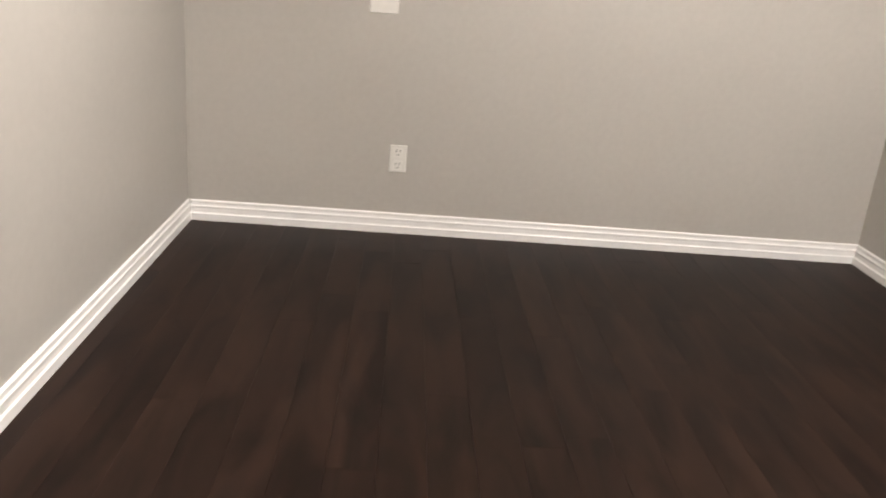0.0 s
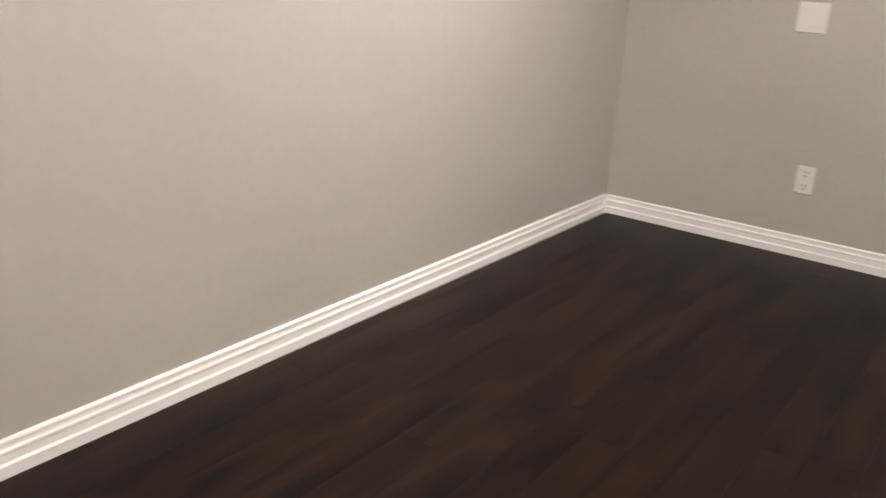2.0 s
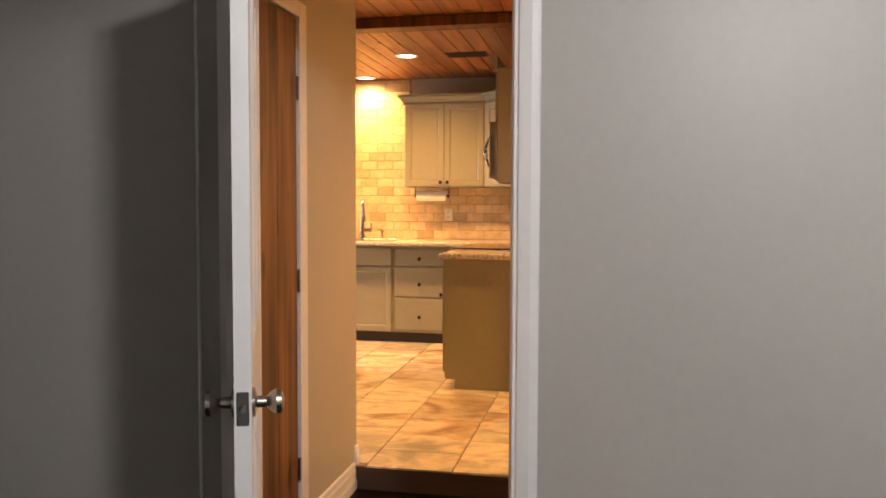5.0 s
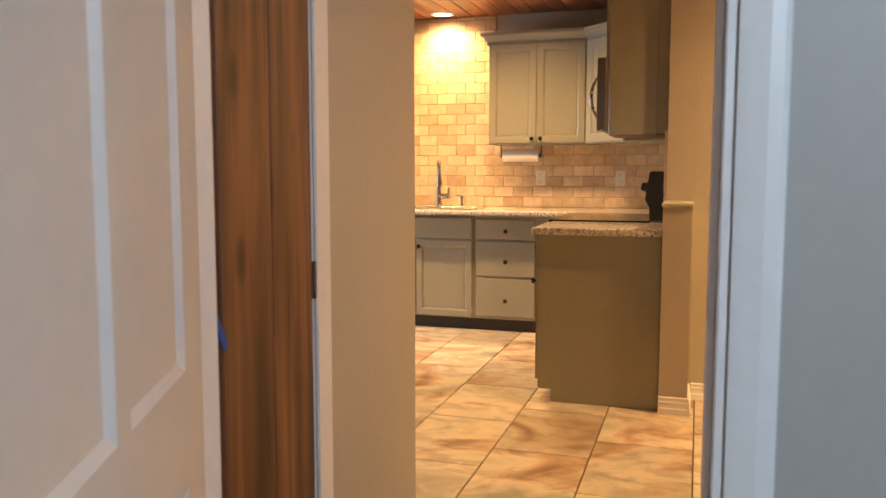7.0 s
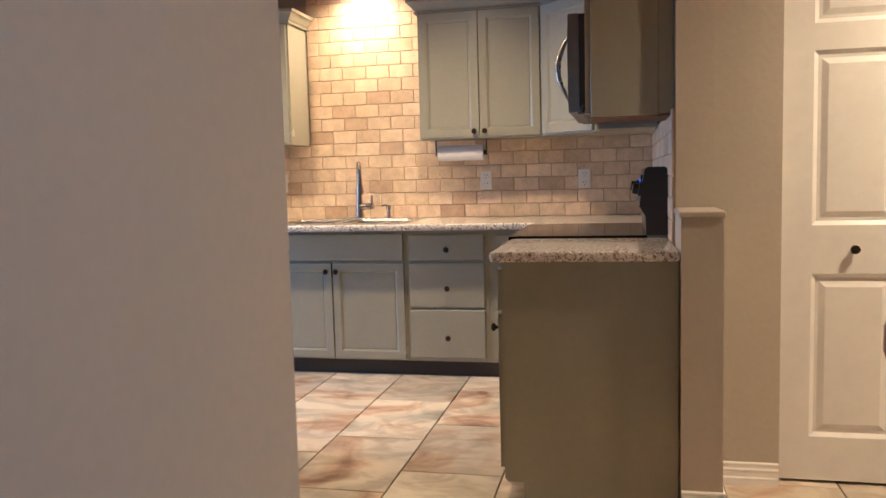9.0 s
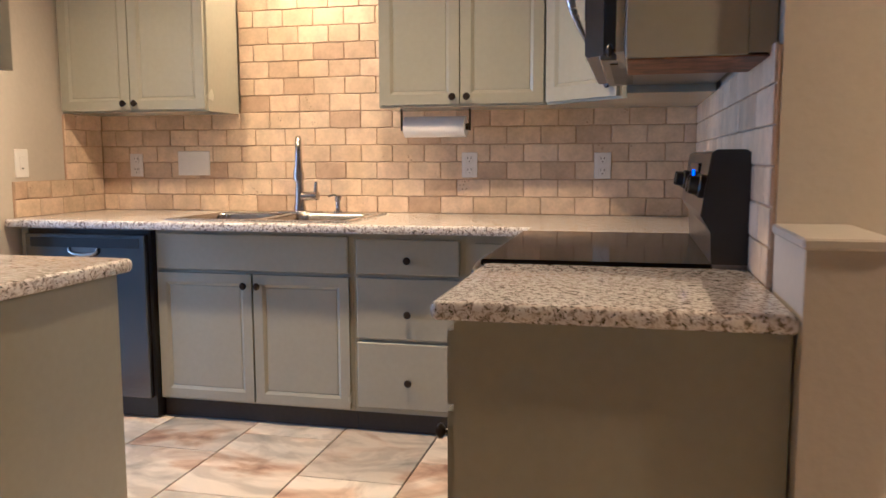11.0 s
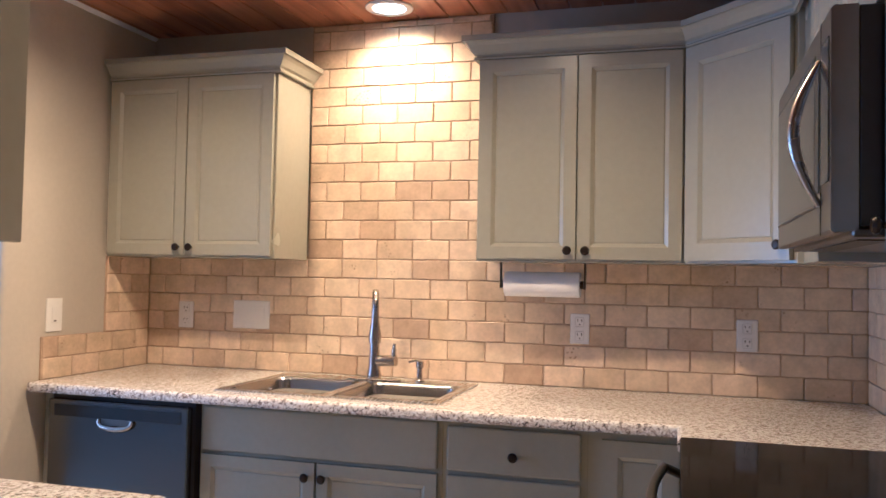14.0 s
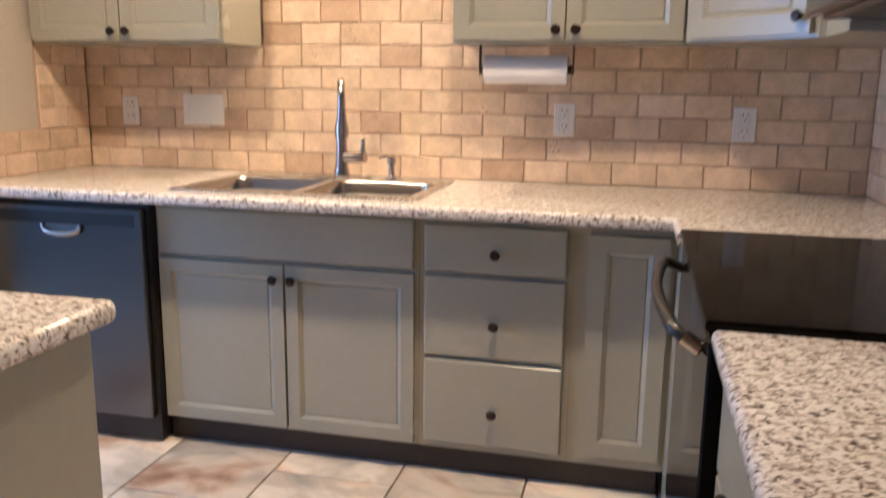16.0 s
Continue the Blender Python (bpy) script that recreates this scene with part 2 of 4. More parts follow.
def travertine(name):
    """Tumbled travertine: tan to rose, a tone for each piece, clouds, and small dark pits."""
    m = bpy.data.materials.new(name)
    m.use_nodes = True
    n, l = m.node_tree.nodes, m.node_tree.links
    b = n["Principled BSDF"]
    co, mp, info = n.new("ShaderNodeTexCoord"), n.new("ShaderNodeMapping"), n.new("ShaderNodeObjectInfo")
    off = n.new("ShaderNodeVectorMath")
    off.operation = "SCALE"
    off.inputs[0].default_value = (41.0, 23.0, 17.0)
    l.new(info.outputs["Random"], off.inputs[3])
    l.new(off.outputs[0], mp.inputs["Location"])
    l.new(co.outputs["Object"], mp.inputs[0])
    tone = n.new("ShaderNodeValToRGB")
    tone.color_ramp.elements[0].color, tone.color_ramp.elements[1].color = (0.48, 0.35, 0.215, 1), (0.73, 0.595, 0.395, 1)
    for p, col in ((0.14, (0.60, 0.465, 0.29)), (0.55, (0.68, 0.54, 0.345)), (0.82, (0.71, 0.555, 0.38))):
        tone.color_ramp.elements.new(p).color = (*col, 1)
    l.new(info.outputs["Random"], tone.inputs[0])
    cloud, grain, pit, where = (n.new("ShaderNodeTexNoise"), n.new("ShaderNodeTexNoise"), n.new("ShaderNodeTexVoronoi"), n.new("ShaderNodeTexNoise"))
    for t, sc in ((cloud, 14), (grain, 70), (pit, 75), (where, 11)):
        t.inputs["Scale"].default_value = sc
        l.new(mp.outputs[0], t.inputs["Vector"])
    cloud.inputs["Detail"].default_value = grain.inputs["Detail"].default_value = 5
    def mapped(src, a, c, d, e):
        r = n.new("ShaderNodeMapRange")
        for k, v in enumerate((a, c, d, e)):
            r.inputs[k + 1].default_value = v
        l.new(src, r.inputs[0])
        return r.outputs[0]
    def times(x, y):
        q = n.new("ShaderNodeMath")
        q.operation = "MULTIPLY"
        l.new(x, q.inputs[0])
        l.new(y, q.inputs[1])
        return q.outputs[0]
    value = times(mapped(cloud.outputs[0], 0.32, 0.68, 0.86, 1.12), mapped(grain.outputs[0], 0.35, 0.65, 0.94, 1.05))
    hsv = n.new("ShaderNodeHueSaturation")
    l.new(tone.outputs[0], hsv.inputs["Color"])
    l.new(value, hsv.inputs["Value"])
    hole = times(mapped(pit.outputs["Distance"], 0.42, 0.18, 0.0, 1.0), mapped(where.outputs[0], 0.64, 0.74, 0.0, 0.9))
    mix = n.new("ShaderNodeMix")
    mix.data_type = "RGBA"
    mix.inputs[7].default_value = (0.26, 0.165, 0.10, 1)
    l.new(hole, mix.inputs[0])
    l.new(hsv.outputs[0], mix.inputs[6])
    l.new(mix.outputs[2], b.inputs["Base Color"])
    b.inputs["Roughness"].default_value = 0.55
    relief = n.new("ShaderNodeMath")
    relief.operation = "SUBTRACT"
    l.new(value, relief.inputs[0])
    l.new(hole, relief.inputs[1])
    bp = n.new("ShaderNodeBump")
    bp.inputs["Strength"].default_value, bp.inputs["Distance"].default_value = 0.3, 0.004
    l.new(relief.outputs[0], bp.inputs["Height"])
    l.new(bp.outputs[0], b.inputs["Normal"])
    return m


WALL = material("greige_wall_paint", (0.48, 0.455, 0.42), 0.46, vary=0.05, scale=2, fine=38, bump=0.16)
WALL_B = material("beige_kitchen_paint", (0.52, 0.475, 0.39), 0.55, vary=0.05, scale=2, fine=46, bump=0.3)
CEILING = material("white_ceiling_paint", (0.75, 0.73, 0.70), 0.8, vary=0.04, fine=90)
TRIM = material("white_trim_paint", (0.90, 0.885, 0.87), 0.35, vary=0.04, fine=40, bump=0.04)
DOORW = material("white_door_paint", (0.82, 0.805, 0.79), 0.38, vary=0.04, fine=30, bump=0.05)
CAB = material("grey_green_cabinet_paint", (0.345, 0.335, 0.262), 0.25, vary=0.05, scale=3, fine=40, bump=0.04)
CABDARK = material("cabinet_carcass_paint", (0.20, 0.185, 0.15), 0.5, vary=0.08)
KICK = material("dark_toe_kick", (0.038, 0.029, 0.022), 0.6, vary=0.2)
KNOB = material("oil_rubbed_bronze", (0.035, 0.026, 0.02), 0.32, 0.7, vary=0.2, bump=0.02)
STEEL = material("brushed_stainless", (0.56, 0.56, 0.57), 0.27, 1.0, vary=0.05, scale=4, fine=30, bump=0.02, stretch=(40, 1, 1))
STEELV = material("dishwasher_stainless", (0.15, 0.152, 0.157), 0.24, 1.0, vary=0.04, scale=3, fine=30, bump=0.02, stretch=(1, 1, 40))
DARKSTEEL = material("dark_stainless", (0.22, 0.21, 0.20), 0.3, 1.0, vary=0.06, bump=0.02)
MWSTEEL = material("microwave_stainless", (0.25, 0.243, 0.24), 0.3, 1.0, vary=0.06, scale=4, fine=30, bump=0.02, stretch=(1, 40, 1))
SINKSTEEL = material("satin_sink_steel", (0.38, 0.36, 0.34), 0.24, 1.0, vary=0.06, bump=0.0)
CHROME = material("brushed_nickel", (0.46, 0.42, 0.375), 0.25, 1.0, vary=0.05, bump=0.01)
BLACK = material("black_plastic", (0.018, 0.018, 0.018), 0.35, vary=0.2, bump=0.03)
GLASSK = material("black_ceramic_glass", (0.005, 0.005, 0.005), 0.07, vary=0.1, bump=0.0, spec=0.07)
GROUT = material("tan_grout", (0.50, 0.37, 0.24), 0.9, vary=0.2, fine=120, bump=0.4)
FGROUT = material("floor_grout", (0.25, 0.20, 0.15), 0.9, vary=0.2, fine=120, bump=0.4)
SMOKED = material("smoked_glass", (0.03, 0.028, 0.026), 0.12, vary=0.1, bump=0.0, spec=0.5)
BRICK = travertine("tumbled_tan_tile")
PLATE = material("white_plastic_plate", (0.78, 0.76, 0.72), 0.35, vary=0.03, bump=0.0)
SLOT = material("dark_slot", (0.05, 0.045, 0.04), 0.6)
PAPER = material("paper_towel", (0.82, 0.80, 0.77), 0.95, vary=0.04, fine=150, bump=0.3)
GRANITE = granite("speckled_granite")
PINE = boards("knotty_pine_ceiling", (0.42, 0.185, 0.075), (0.20, 0.075, 0.03), 1, 0.42, island=True, piece=0.22)
CEDAR = boards("knotty_cedar_door", (0.25, 0.105, 0.041), (0.062, 0.025, 0.012), 2, 0.5, scale=2.6, piece=0.2)
DARKWOOD = boards("dark_espresso_planks", (0.0240, 0.0126, 0.0088), (0.0088, 0.0049, 0.0038), 0, 0.40, scale=1.5, knots=False, piece=0.09, spec=0.085, along=3.2)
RISERWOOD = boards("dark_riser_board", (0.10, 0.06, 0.04), (0.05, 0.03, 0.02), 0, 0.5, knots=False, piece=0.1)
TILE = marbled("slate_look_tile")
BLUE = material("blue_tape", (0.02, 0.09, 0.45), 0.5, vary=0.1)
BLUELED = glow("blue_display", (0.05, 0.15, 1.0), 2.5)
CANGLOW = glow("warm_bulb", (1.0, 0.74, 0.42), 14.0)
DOMEGLOW = glow("frosted_dome", (1.0, 0.95, 0.9), 3.0)
BARTOP = material("pale_laminate", (0.62, 0.565, 0.50), 0.35, vary=0.12, fine=90, bump=0.03)
BAREDGE = material("dark_bar_edge", (0.15, 0.13, 0.10), 0.5)
DAYROOM = material("pale_blue_paint", (0.62, 0.64, 0.67), 0.7, vary=0.04)
VENT = material("brown_vent", (0.06, 0.035, 0.022), 0.6)


# ---------------------------------------------------------------- building helpers
ORIGIN = {}


def thing(name, loc, label, category, group="", kind=""):
    ob = new(name)
    ob.empty_display_size = 0.05
    ob.location = loc
    ORIGIN[ob.name] = Vector(loc)
    return tagged(ob, label, category, group, kind)


def part(name, bm, mat, parent=None, label="", smooth=False):
    """Links a bmesh, given in world metres, as one mesh under its thing."""
    o = ORIGIN[parent.name] if parent else Vector((0, 0, 0))
    bmesh.ops.translate(bm, verts=bm.verts, vec=-o)
    bmesh.ops.recalc_face_normals(bm, faces=bm.faces)
    me = bpy.data.meshes.new(name)
    bm.to_mesh(me)
    bm.free()
    me.materials.append(mat)
    if smooth:
        me.shade_smooth()
        me.set_sharp_from_angle(angle=radians(35))
    ob = new(name, me)
    ob.parent = parent
    ORIGIN[ob.name] = o
    if label:
        ob["label"] = label
    return ob


def box(x0, x1, y0, y1, z0, z1, bevel=0.0, bm=None, seg=1):
    own = bmesh.new()
    r = bmesh.ops.create_cube(own, size=1)
    bmesh.ops.scale(own, verts=r["verts"], vec=(x1 - x0, y1 - y0, z1 - z0))
    bmesh.ops.translate(own, verts=r["verts"], vec=((x0 + x1) / 2, (y0 + y1) / 2, (z0 + z1) / 2))
    if bevel:
        bmesh.ops.bevel(own, geom=own.edges[:], offset=bevel, segments=seg, affect="EDGES", profile=0.5)
    return join(bm, own)


def join(bm, own):
    if bm is None:
        return own
    tmp = bpy.data.meshes.new("tmp")
    own.to_mesh(tmp)
    own.free()
    bm.from_mesh(tmp)
    bpy.data.meshes.remove(tmp)
    return bm


def lathe(profile, centre, axis=(0, 0, 1), n=24, bm=None, ring=False):
    """Turns (radius, height) pairs round an axis through centre."""
    own = bmesh.new()
    q = Vector((0, 0, 1)).rotation_difference(Vector(axis))
    rings = []
    for r, h in profile:
        rings.append([own.verts.new(Vector(centre) + q @ Vector((max(r, 1e-4) * math.cos(a), max(r, 1e-4) * math.sin(a), h)))
                      for a in (2 * math.pi * k / n for k in range(n))])
    for a, b in zip(rings, rings[1:]):
        for k in range(n):
            own.faces.new((a[k], a[(k + 1) % n], b[(k + 1) % n], b[k]))
    if ring:
        for k in range(n):
            own.faces.new((rings[-1][k], rings[-1][(k + 1) % n], rings[0][(k + 1) % n], rings[0][k]))
    else:
        own.faces.new(rings[0][::-1])
        own.faces.new(rings[-1])
    return join(bm, own)


def tube(points, radius, n=12, bm=None, radii=None):
    """A round bar along points."""
    own = bmesh.new()
    pts = [Vector(p) for p in points]
    rings = []
    up = Vector((0.13, 0.21, 0.97))
    for i, p in enumerate(pts):
        d = (pts[min(i + 1, len(pts) - 1)] - pts[max(i - 1, 0)]).normalized()
        u = (up - d * up.dot(d)).normalized()
        v = d.cross(u)
        up = u
        r = radii[i] if radii else radius
        rings.append([own.verts.new(p + r * (math.cos(a) * u + math.sin(a) * v)) for a in (2 * math.pi * k / n for k in range(n))])
    for a, b in zip(rings, rings[1:]):
        for k in range(n):
            own.faces.new((a[k], a[(k + 1) % n], b[(k + 1) % n], b[k]))
    own.faces.new(rings[0][::-1])
    own.faces.new(rings[-1])
    return join(bm, own)


def extrude_profile(profile, start, end, out, up=(0, 0, 1), bm=None):
    """A moulding: (outward, upward) profile drawn from start to end."""
    own = bmesh.new()
    out, up = Vector(out), Vector(up)
    a = [own.verts.new(Vector(start) + out * o + up * h) for o, h in profile]
    b = [own.verts.new(Vector(end) + out * o + up * h) for o, h in profile]
    k = len(profile)
    for i in range(k):
        own.faces.new((a[i], a[(i + 1) % k], b[(i + 1) % k], b[i]))
    own.faces.new(a[::-1])
    own.faces.new(b)
    return join(bm, own)


def slab(outline, z0, z1, bevel=0.0, seg=3):
    """A plate with a given plan outline."""
    bm = bmesh.new()
    vs = [bm.verts.new((x, y, z0)) for x, y in outline]
    f = bm.faces.new(vs)
    r = bmesh.ops.extrude_face_region(bm, geom=[f])
    bmesh.ops.translate(bm, verts=[v for v in r["geom"] if isinstance(v, bmesh.types.BMVert)], vec=(0, 0, z1 - z0))
    if bevel:
        es = [e for e in bm.edges if abs(e.verts[0].co.z - e.verts[1].co.z) < 1e-6]
        bmesh.ops.bevel(bm, geom=es, offset=bevel, segments=seg, affect="EDGES", profile=0.5)
    return bm


def setting(name, bm, mat, label, category):
    return tagged(part(name, bm, mat), label, category, kind="structure")


# ---------------------------------------------------------------- setting: room, hall, kitchen
DY, DT = 2.545, 0.12           # door wall: room face and thickness
JL, JR, DH = 0.022, 0.860, 2.04  # door opening
EX, SY, WX = 4.443, -0.41, -3.0  # bedroom east, south and west walls
HX, HY = -0.066, 3.945          # hall wall face and the step
SINKY, LWX, RWX = 8.012, -2.442, 0.657   # kitchen wall planes behind the tile

bm = box(WX - 0.12, JL, DY, DY + DT, -0.1, ROOM_CEIL + 0.2)
box(JR, EX + 0.12, DY, DY + DT, -0.1, ROOM_CEIL + 0.2, bm=bm)
box(JL, JR, DY, DY + DT, DH, ROOM_CEIL + 0.2, bm=bm)
setting("wall_north", bm, WALL, "greige painted wall with a doorway", "wall")
setting("wall_east", box(EX, EX + 0.12, SY - 0.12, DY - 0.001, -0.1, ROOM_CEIL + 0.2), WALL, "greige painted wall with a low outlet", "wall")
setting("wall_south", box(WX - 0.12, EX - 0.001, SY - 0.12, SY, -0.1, ROOM_CEIL + 0.2), WALL, "plain greige painted wall", "wall")
setting("wall_west", box(WX - 0.12, WX, SY + 0.001, DY - 0.001, -0.1, ROOM_CEIL + 0.2), WALL, "plain greige painted wall", "wall")
setting("ceiling", box(WX, EX, SY, DY, ROOM_CEIL, ROOM_CEIL + 0.1), CEILING, "flat white painted ceiling", "ceiling")
floor_room = setting("floor", box(WX - 0.1, EX + 0.1, SY - 0.1, HY + 0.005, -0.12, -0.012), KICK, "dark espresso wood plank floor", "floor")

# hall wall with the cedar door's opening
PD0, PD1, PDH = 2.703, 3.240, 2.07
bm = box(HX - 0.12, HX, DY + DT, PD0, -0.1, CEIL + 0.1)
box(HX - 0.12, HX, PD1, HY + 0.03, -0.1, CEIL + 0.1, bm=bm)
box(HX - 0.12, HX, PD0, PD1, PDH, CEIL + 0.1, bm=bm)
setting("wall_hall", bm, WALL_B, "beige painted hall wall beside a step", "wall")
setting("wall_behind_counter", box(LWX, HX - 0.121, HY - 0.09, HY + 0.03, -0.1, CEIL + 0.1), WALL_B, "beige painted kitchen wall", "wall")
setting("wall_hall_end", box(HX - 0.9, HX - 0.121, DY + DT + 0.001, DY + DT + 0.05, 0, CEIL), WALL_B, "plain closet wall", "wall")
setting("wall_far_east", box(3.4, 3.52, DY + DT, 5.98, -0.1, CEIL + 0.1), WALL_B, "plain beige wall", "wall")

# kitchen walls
setting("wall_sink", box(LWX - 0.12, RWX + 0.14, SINKY, SINKY + 0.12, 0, CEIL + 0.1), WALL_B, "kitchen wall tiled behind the sink", "wall")
WO0, WO1 = 5.60, 7.14          # doorway in the kitchen's west wall
bm = box(LWX - 0.13, LWX, WO1, SINKY, 0, CEIL + 0.1, 0.016, seg=3)
box(LWX - 0.12, LWX, HY, WO0, 0, CEIL + 0.1, bm=bm)
box(LWX - 0.12, LWX, WO0, WO1, KF + 2.05, CEIL + 0.1, bm=bm)
setting("wall_kitchen_west", bm, WALL_B, "beige painted wall with a doorway and light switch", "wall")
setting("wall_range", box(RWX, RWX + 0.14, 5.90, SINKY - 0.001, 0, CEIL + 0.1), WALL_B, "beige wall tiled beside the range", "wall")
bm = box(RWX + 0.141, 1.03, 5.905, 6.07, 0, CEIL + 0.1)
box(1.03, 1.947, 5.95, 6.07, KF + 2.05, CEIL + 0.1, bm=bm)
box(1.947, 3.52, 5.95, 6.07, 0, CEIL + 0.1, bm=bm)
# unseen board behind the folding door, added to block sky light at its gaps
box(1.0, 1.98, 6.075, 6.13, 0, KF + 2.2, bm=bm)
setting("wall_pantry", bm, WALL_B, "beige wall with a white folding pantry door", "wall")
bm = box(RWX - 0.002, RWX + 0.137, 5.585, 5.899, KF - 0.02, 1.150)
setting("half_wall", bm, WALL_B, "beige textured half wall beside the counter", "wall")
part("cap", box(RWX - 0.008, RWX + 0.143, 5.578, 5.899, 1.1501, 1.170, 0.004), WALL_B, bpy.data.objects["half_wall"])
floor_kitchen = setting("floor_kitchen", box(LWX - 0.1, 3.5, HY + 0.006, SINKY, KF - 0.12, KF - 0.010), FGROUT, "slate-look tile floor with dark joints", "floor")
setting("step", box(HX, 3.4, HY - 0.012, HY + 0.004, -0.011, KF - 0.012, 0.002), RISERWOOD, "dark wood riser of the single step", "step")

# board ceiling: one mesh of tongue-and-groove boards
bm = bmesh.new()
random.seed(4)
bx = LWX - 0.1
while bx < 3.45:
    yy = DY + DT
    while yy < SINKY:
        ln = random.uniform(1.4, 2.8)
        box(bx + 0.002, bx + 0.128, yy + 0.001, min(yy + ln, SINKY) - 0.001, CEIL + random.uniform(0, 0.0015), CEIL + 0.02, 0.003, bm=bm)
        yy += ln
    bx += 0.13
setting("ceiling_boards", bm, PINE, "knotty pine board ceiling", "ceiling")
setting("ceiling_deck", box(LWX - 0.2, 3.52, DY + DT, SINKY + 0.1, CEIL + 0.021, CEIL + 0.12), KICK, "dark deck above the ceiling boards", "ceiling")
bm = box(-1.065, 3.39, 5.456, 5.60, CEIL - 0.072, CEIL - 0.002, 0.004)
setting("beam", bm, CEDAR, "stained wood beam across the ceiling", "beam")
setting("wall_above_door", box(HX, 3.4, DY + DT - 0.02, DY + DT - 0.001, ROOM_CEIL, CEIL + 0.1), WALL_B, "plain wall above the doorway", "wall")

# daylit room beyond the west doorway
setting("floor_west", box(-4.6, LWX - 0.101, 3.9, 8.1, KF - 0.1, KF), TILE, "tile floor of the daylit room", "floor")
bm = box(-4.72, -4.6, 3.9, 5.6, 0, 2.6)
box(-4.72, -4.6, 7.0, 8.2, 0, 2.6, bm=bm)
box(-4.72, -4.6, 5.6, 7.0, 0, 0.55, bm=bm)
box(-4.72, -4.6, 5.6, 7.0, 2.25, 2.6, bm=bm)
setting("wall_west_room", bm, DAYROOM, "pale painted wall with a window", "wall")
setting("wall_west_room_end", box(-4.6, LWX - 0.121, 8.0, 8.12, 0, 2.6), DAYROOM, "pale painted wall of the daylit room", "wall")
setting("wall_west_room_near", box(-4.6, LWX - 0.121, 3.78, 3.9, 0, 2.6), DAYROOM, "pale painted wall of the daylit room", "wall")
setting("ceiling_west_room", box(-4.7, LWX - 0.121, 3.8, 8.1, 2.5, 2.6), CEILING, "white painted ceiling", "ceiling")
setting("ground", box(-400, 400, -400, 400, -0.4, -0.3), KICK, "flat ground outside", "ground")

win = thing("window_1", (-4.66, 6.3, 0.55), "white framed window in the daylit room", "window", kind="structure")
for a, b, c, d in ((5.6, 5.65, 0.55, 2.25), (6.95, 7.0, 0.55, 2.25), (5.65, 6.95, 0.55, 0.60), (5.65, 6.95, 2.20, 2.25), (6.28, 6.32, 0.6, 2.2)):
    part("window_frame", box(-4.69, -4.63, a, b, c, d, 0.003), TRIM, win)


# ---------------------------------------------------------------- trim
BASE = [(0, 0), (0.016, 0), (0.016, 0.030), (0.012, 0.036), (0.011, 0.054), (0.0125, 0.057), (0.0125, 0.063), (0.009, 0.068), (0.008, 0.076), (0.0095, 0.079), (0.009, 0.085), (0.004, 0.089), (0, 0.089)]


def baseboard(a, b, out, z=0.0, s=1.0):
    bm = extrude_profile([(o, h * s) for o, h in BASE], (*a, z), (*b, z), out)
    return setting("baseboard", bm, TRIM, "white moulded baseboard along the wall", "baseboard")


baseboard((JR + 0.0615, DY), (EX, DY), (0, -1, 0))
baseboard((WX, DY), (JL - 0.136, DY), (0, -1, 0))
baseboard((EX, SY), (EX, DY - 0.014), (-1, 0, 0))
baseboard((WX, SY), (EX - 0.014, SY), (0, 1, 0))
baseboard((HX, PD1 + 0.077), (HX, HY - 0.013), (1, 0, 0), 0.0, 1.45)
baseboard((HX, HY - 0.005), (HX, HY + 0.044), (1, 0, 0), KF)
baseboard((RWX + 0.151, 5.905), (1.028, 5.905), (0, -1, 0), KF)
baseboard((RWX - 0.002, 5.585), (RWX + 0.137, 5.585), (0, -1, 0), KF)
baseboard((RWX + 0.137, 5.571), (RWX + 0.137, 5.889), (1, 0, 0), KF)
baseboard((LWX, 7.16), (LWX, 7.32), (1, 0, 0), KF)

setting("trim", extrude_profile([(0, 0), (0.004, 0), (0.016, 0.016), (0, 0.016)], (LWX + 0.0005, 7.14, CEIL - 0.0175), (LWX + 0.0005, 8.0, CEIL - 0.0175), (1, 0, 0)), TRIM, "thin white trim where wall meets board ceiling", "trim")
CASING = [(0, 0), (0, 0.066), (0.010, 0.066), (0.014, 0.058), (0.016, 0.040), (0.012, 0.012), (0.009, 0)]


def door_trim(name, x0, x1, y, face, h, z=0.0, depth=DT, w=1.0):
    """White casing on one face of a wall that runs along x, and the jamb inside the opening."""
    t = thing(name, ((x0 + x1) / 2, y, z), "white painted door casing round the doorway", "door frame", kind="structure")
    prof = [(o, u * w) for o, u in CASING]
    part("casing", extrude_profile(prof, (x1 + 0.001, y, z), (x1 + 0.001, y, z + h + 0.066), (0, face, 0), (1, 0, 0)), TRIM, t)
    part("casing", extrude_profile(prof, (x0 - 0.001, y, z), (x0 - 0.001, y, z + h + 0.066), (0, face, 0), (-1, 0, 0)), TRIM, t)
    part("casing", extrude_profile(prof, (x0, y, z + h), (x1, y, z + h), (0, face, 0)), TRIM, t)
    return t


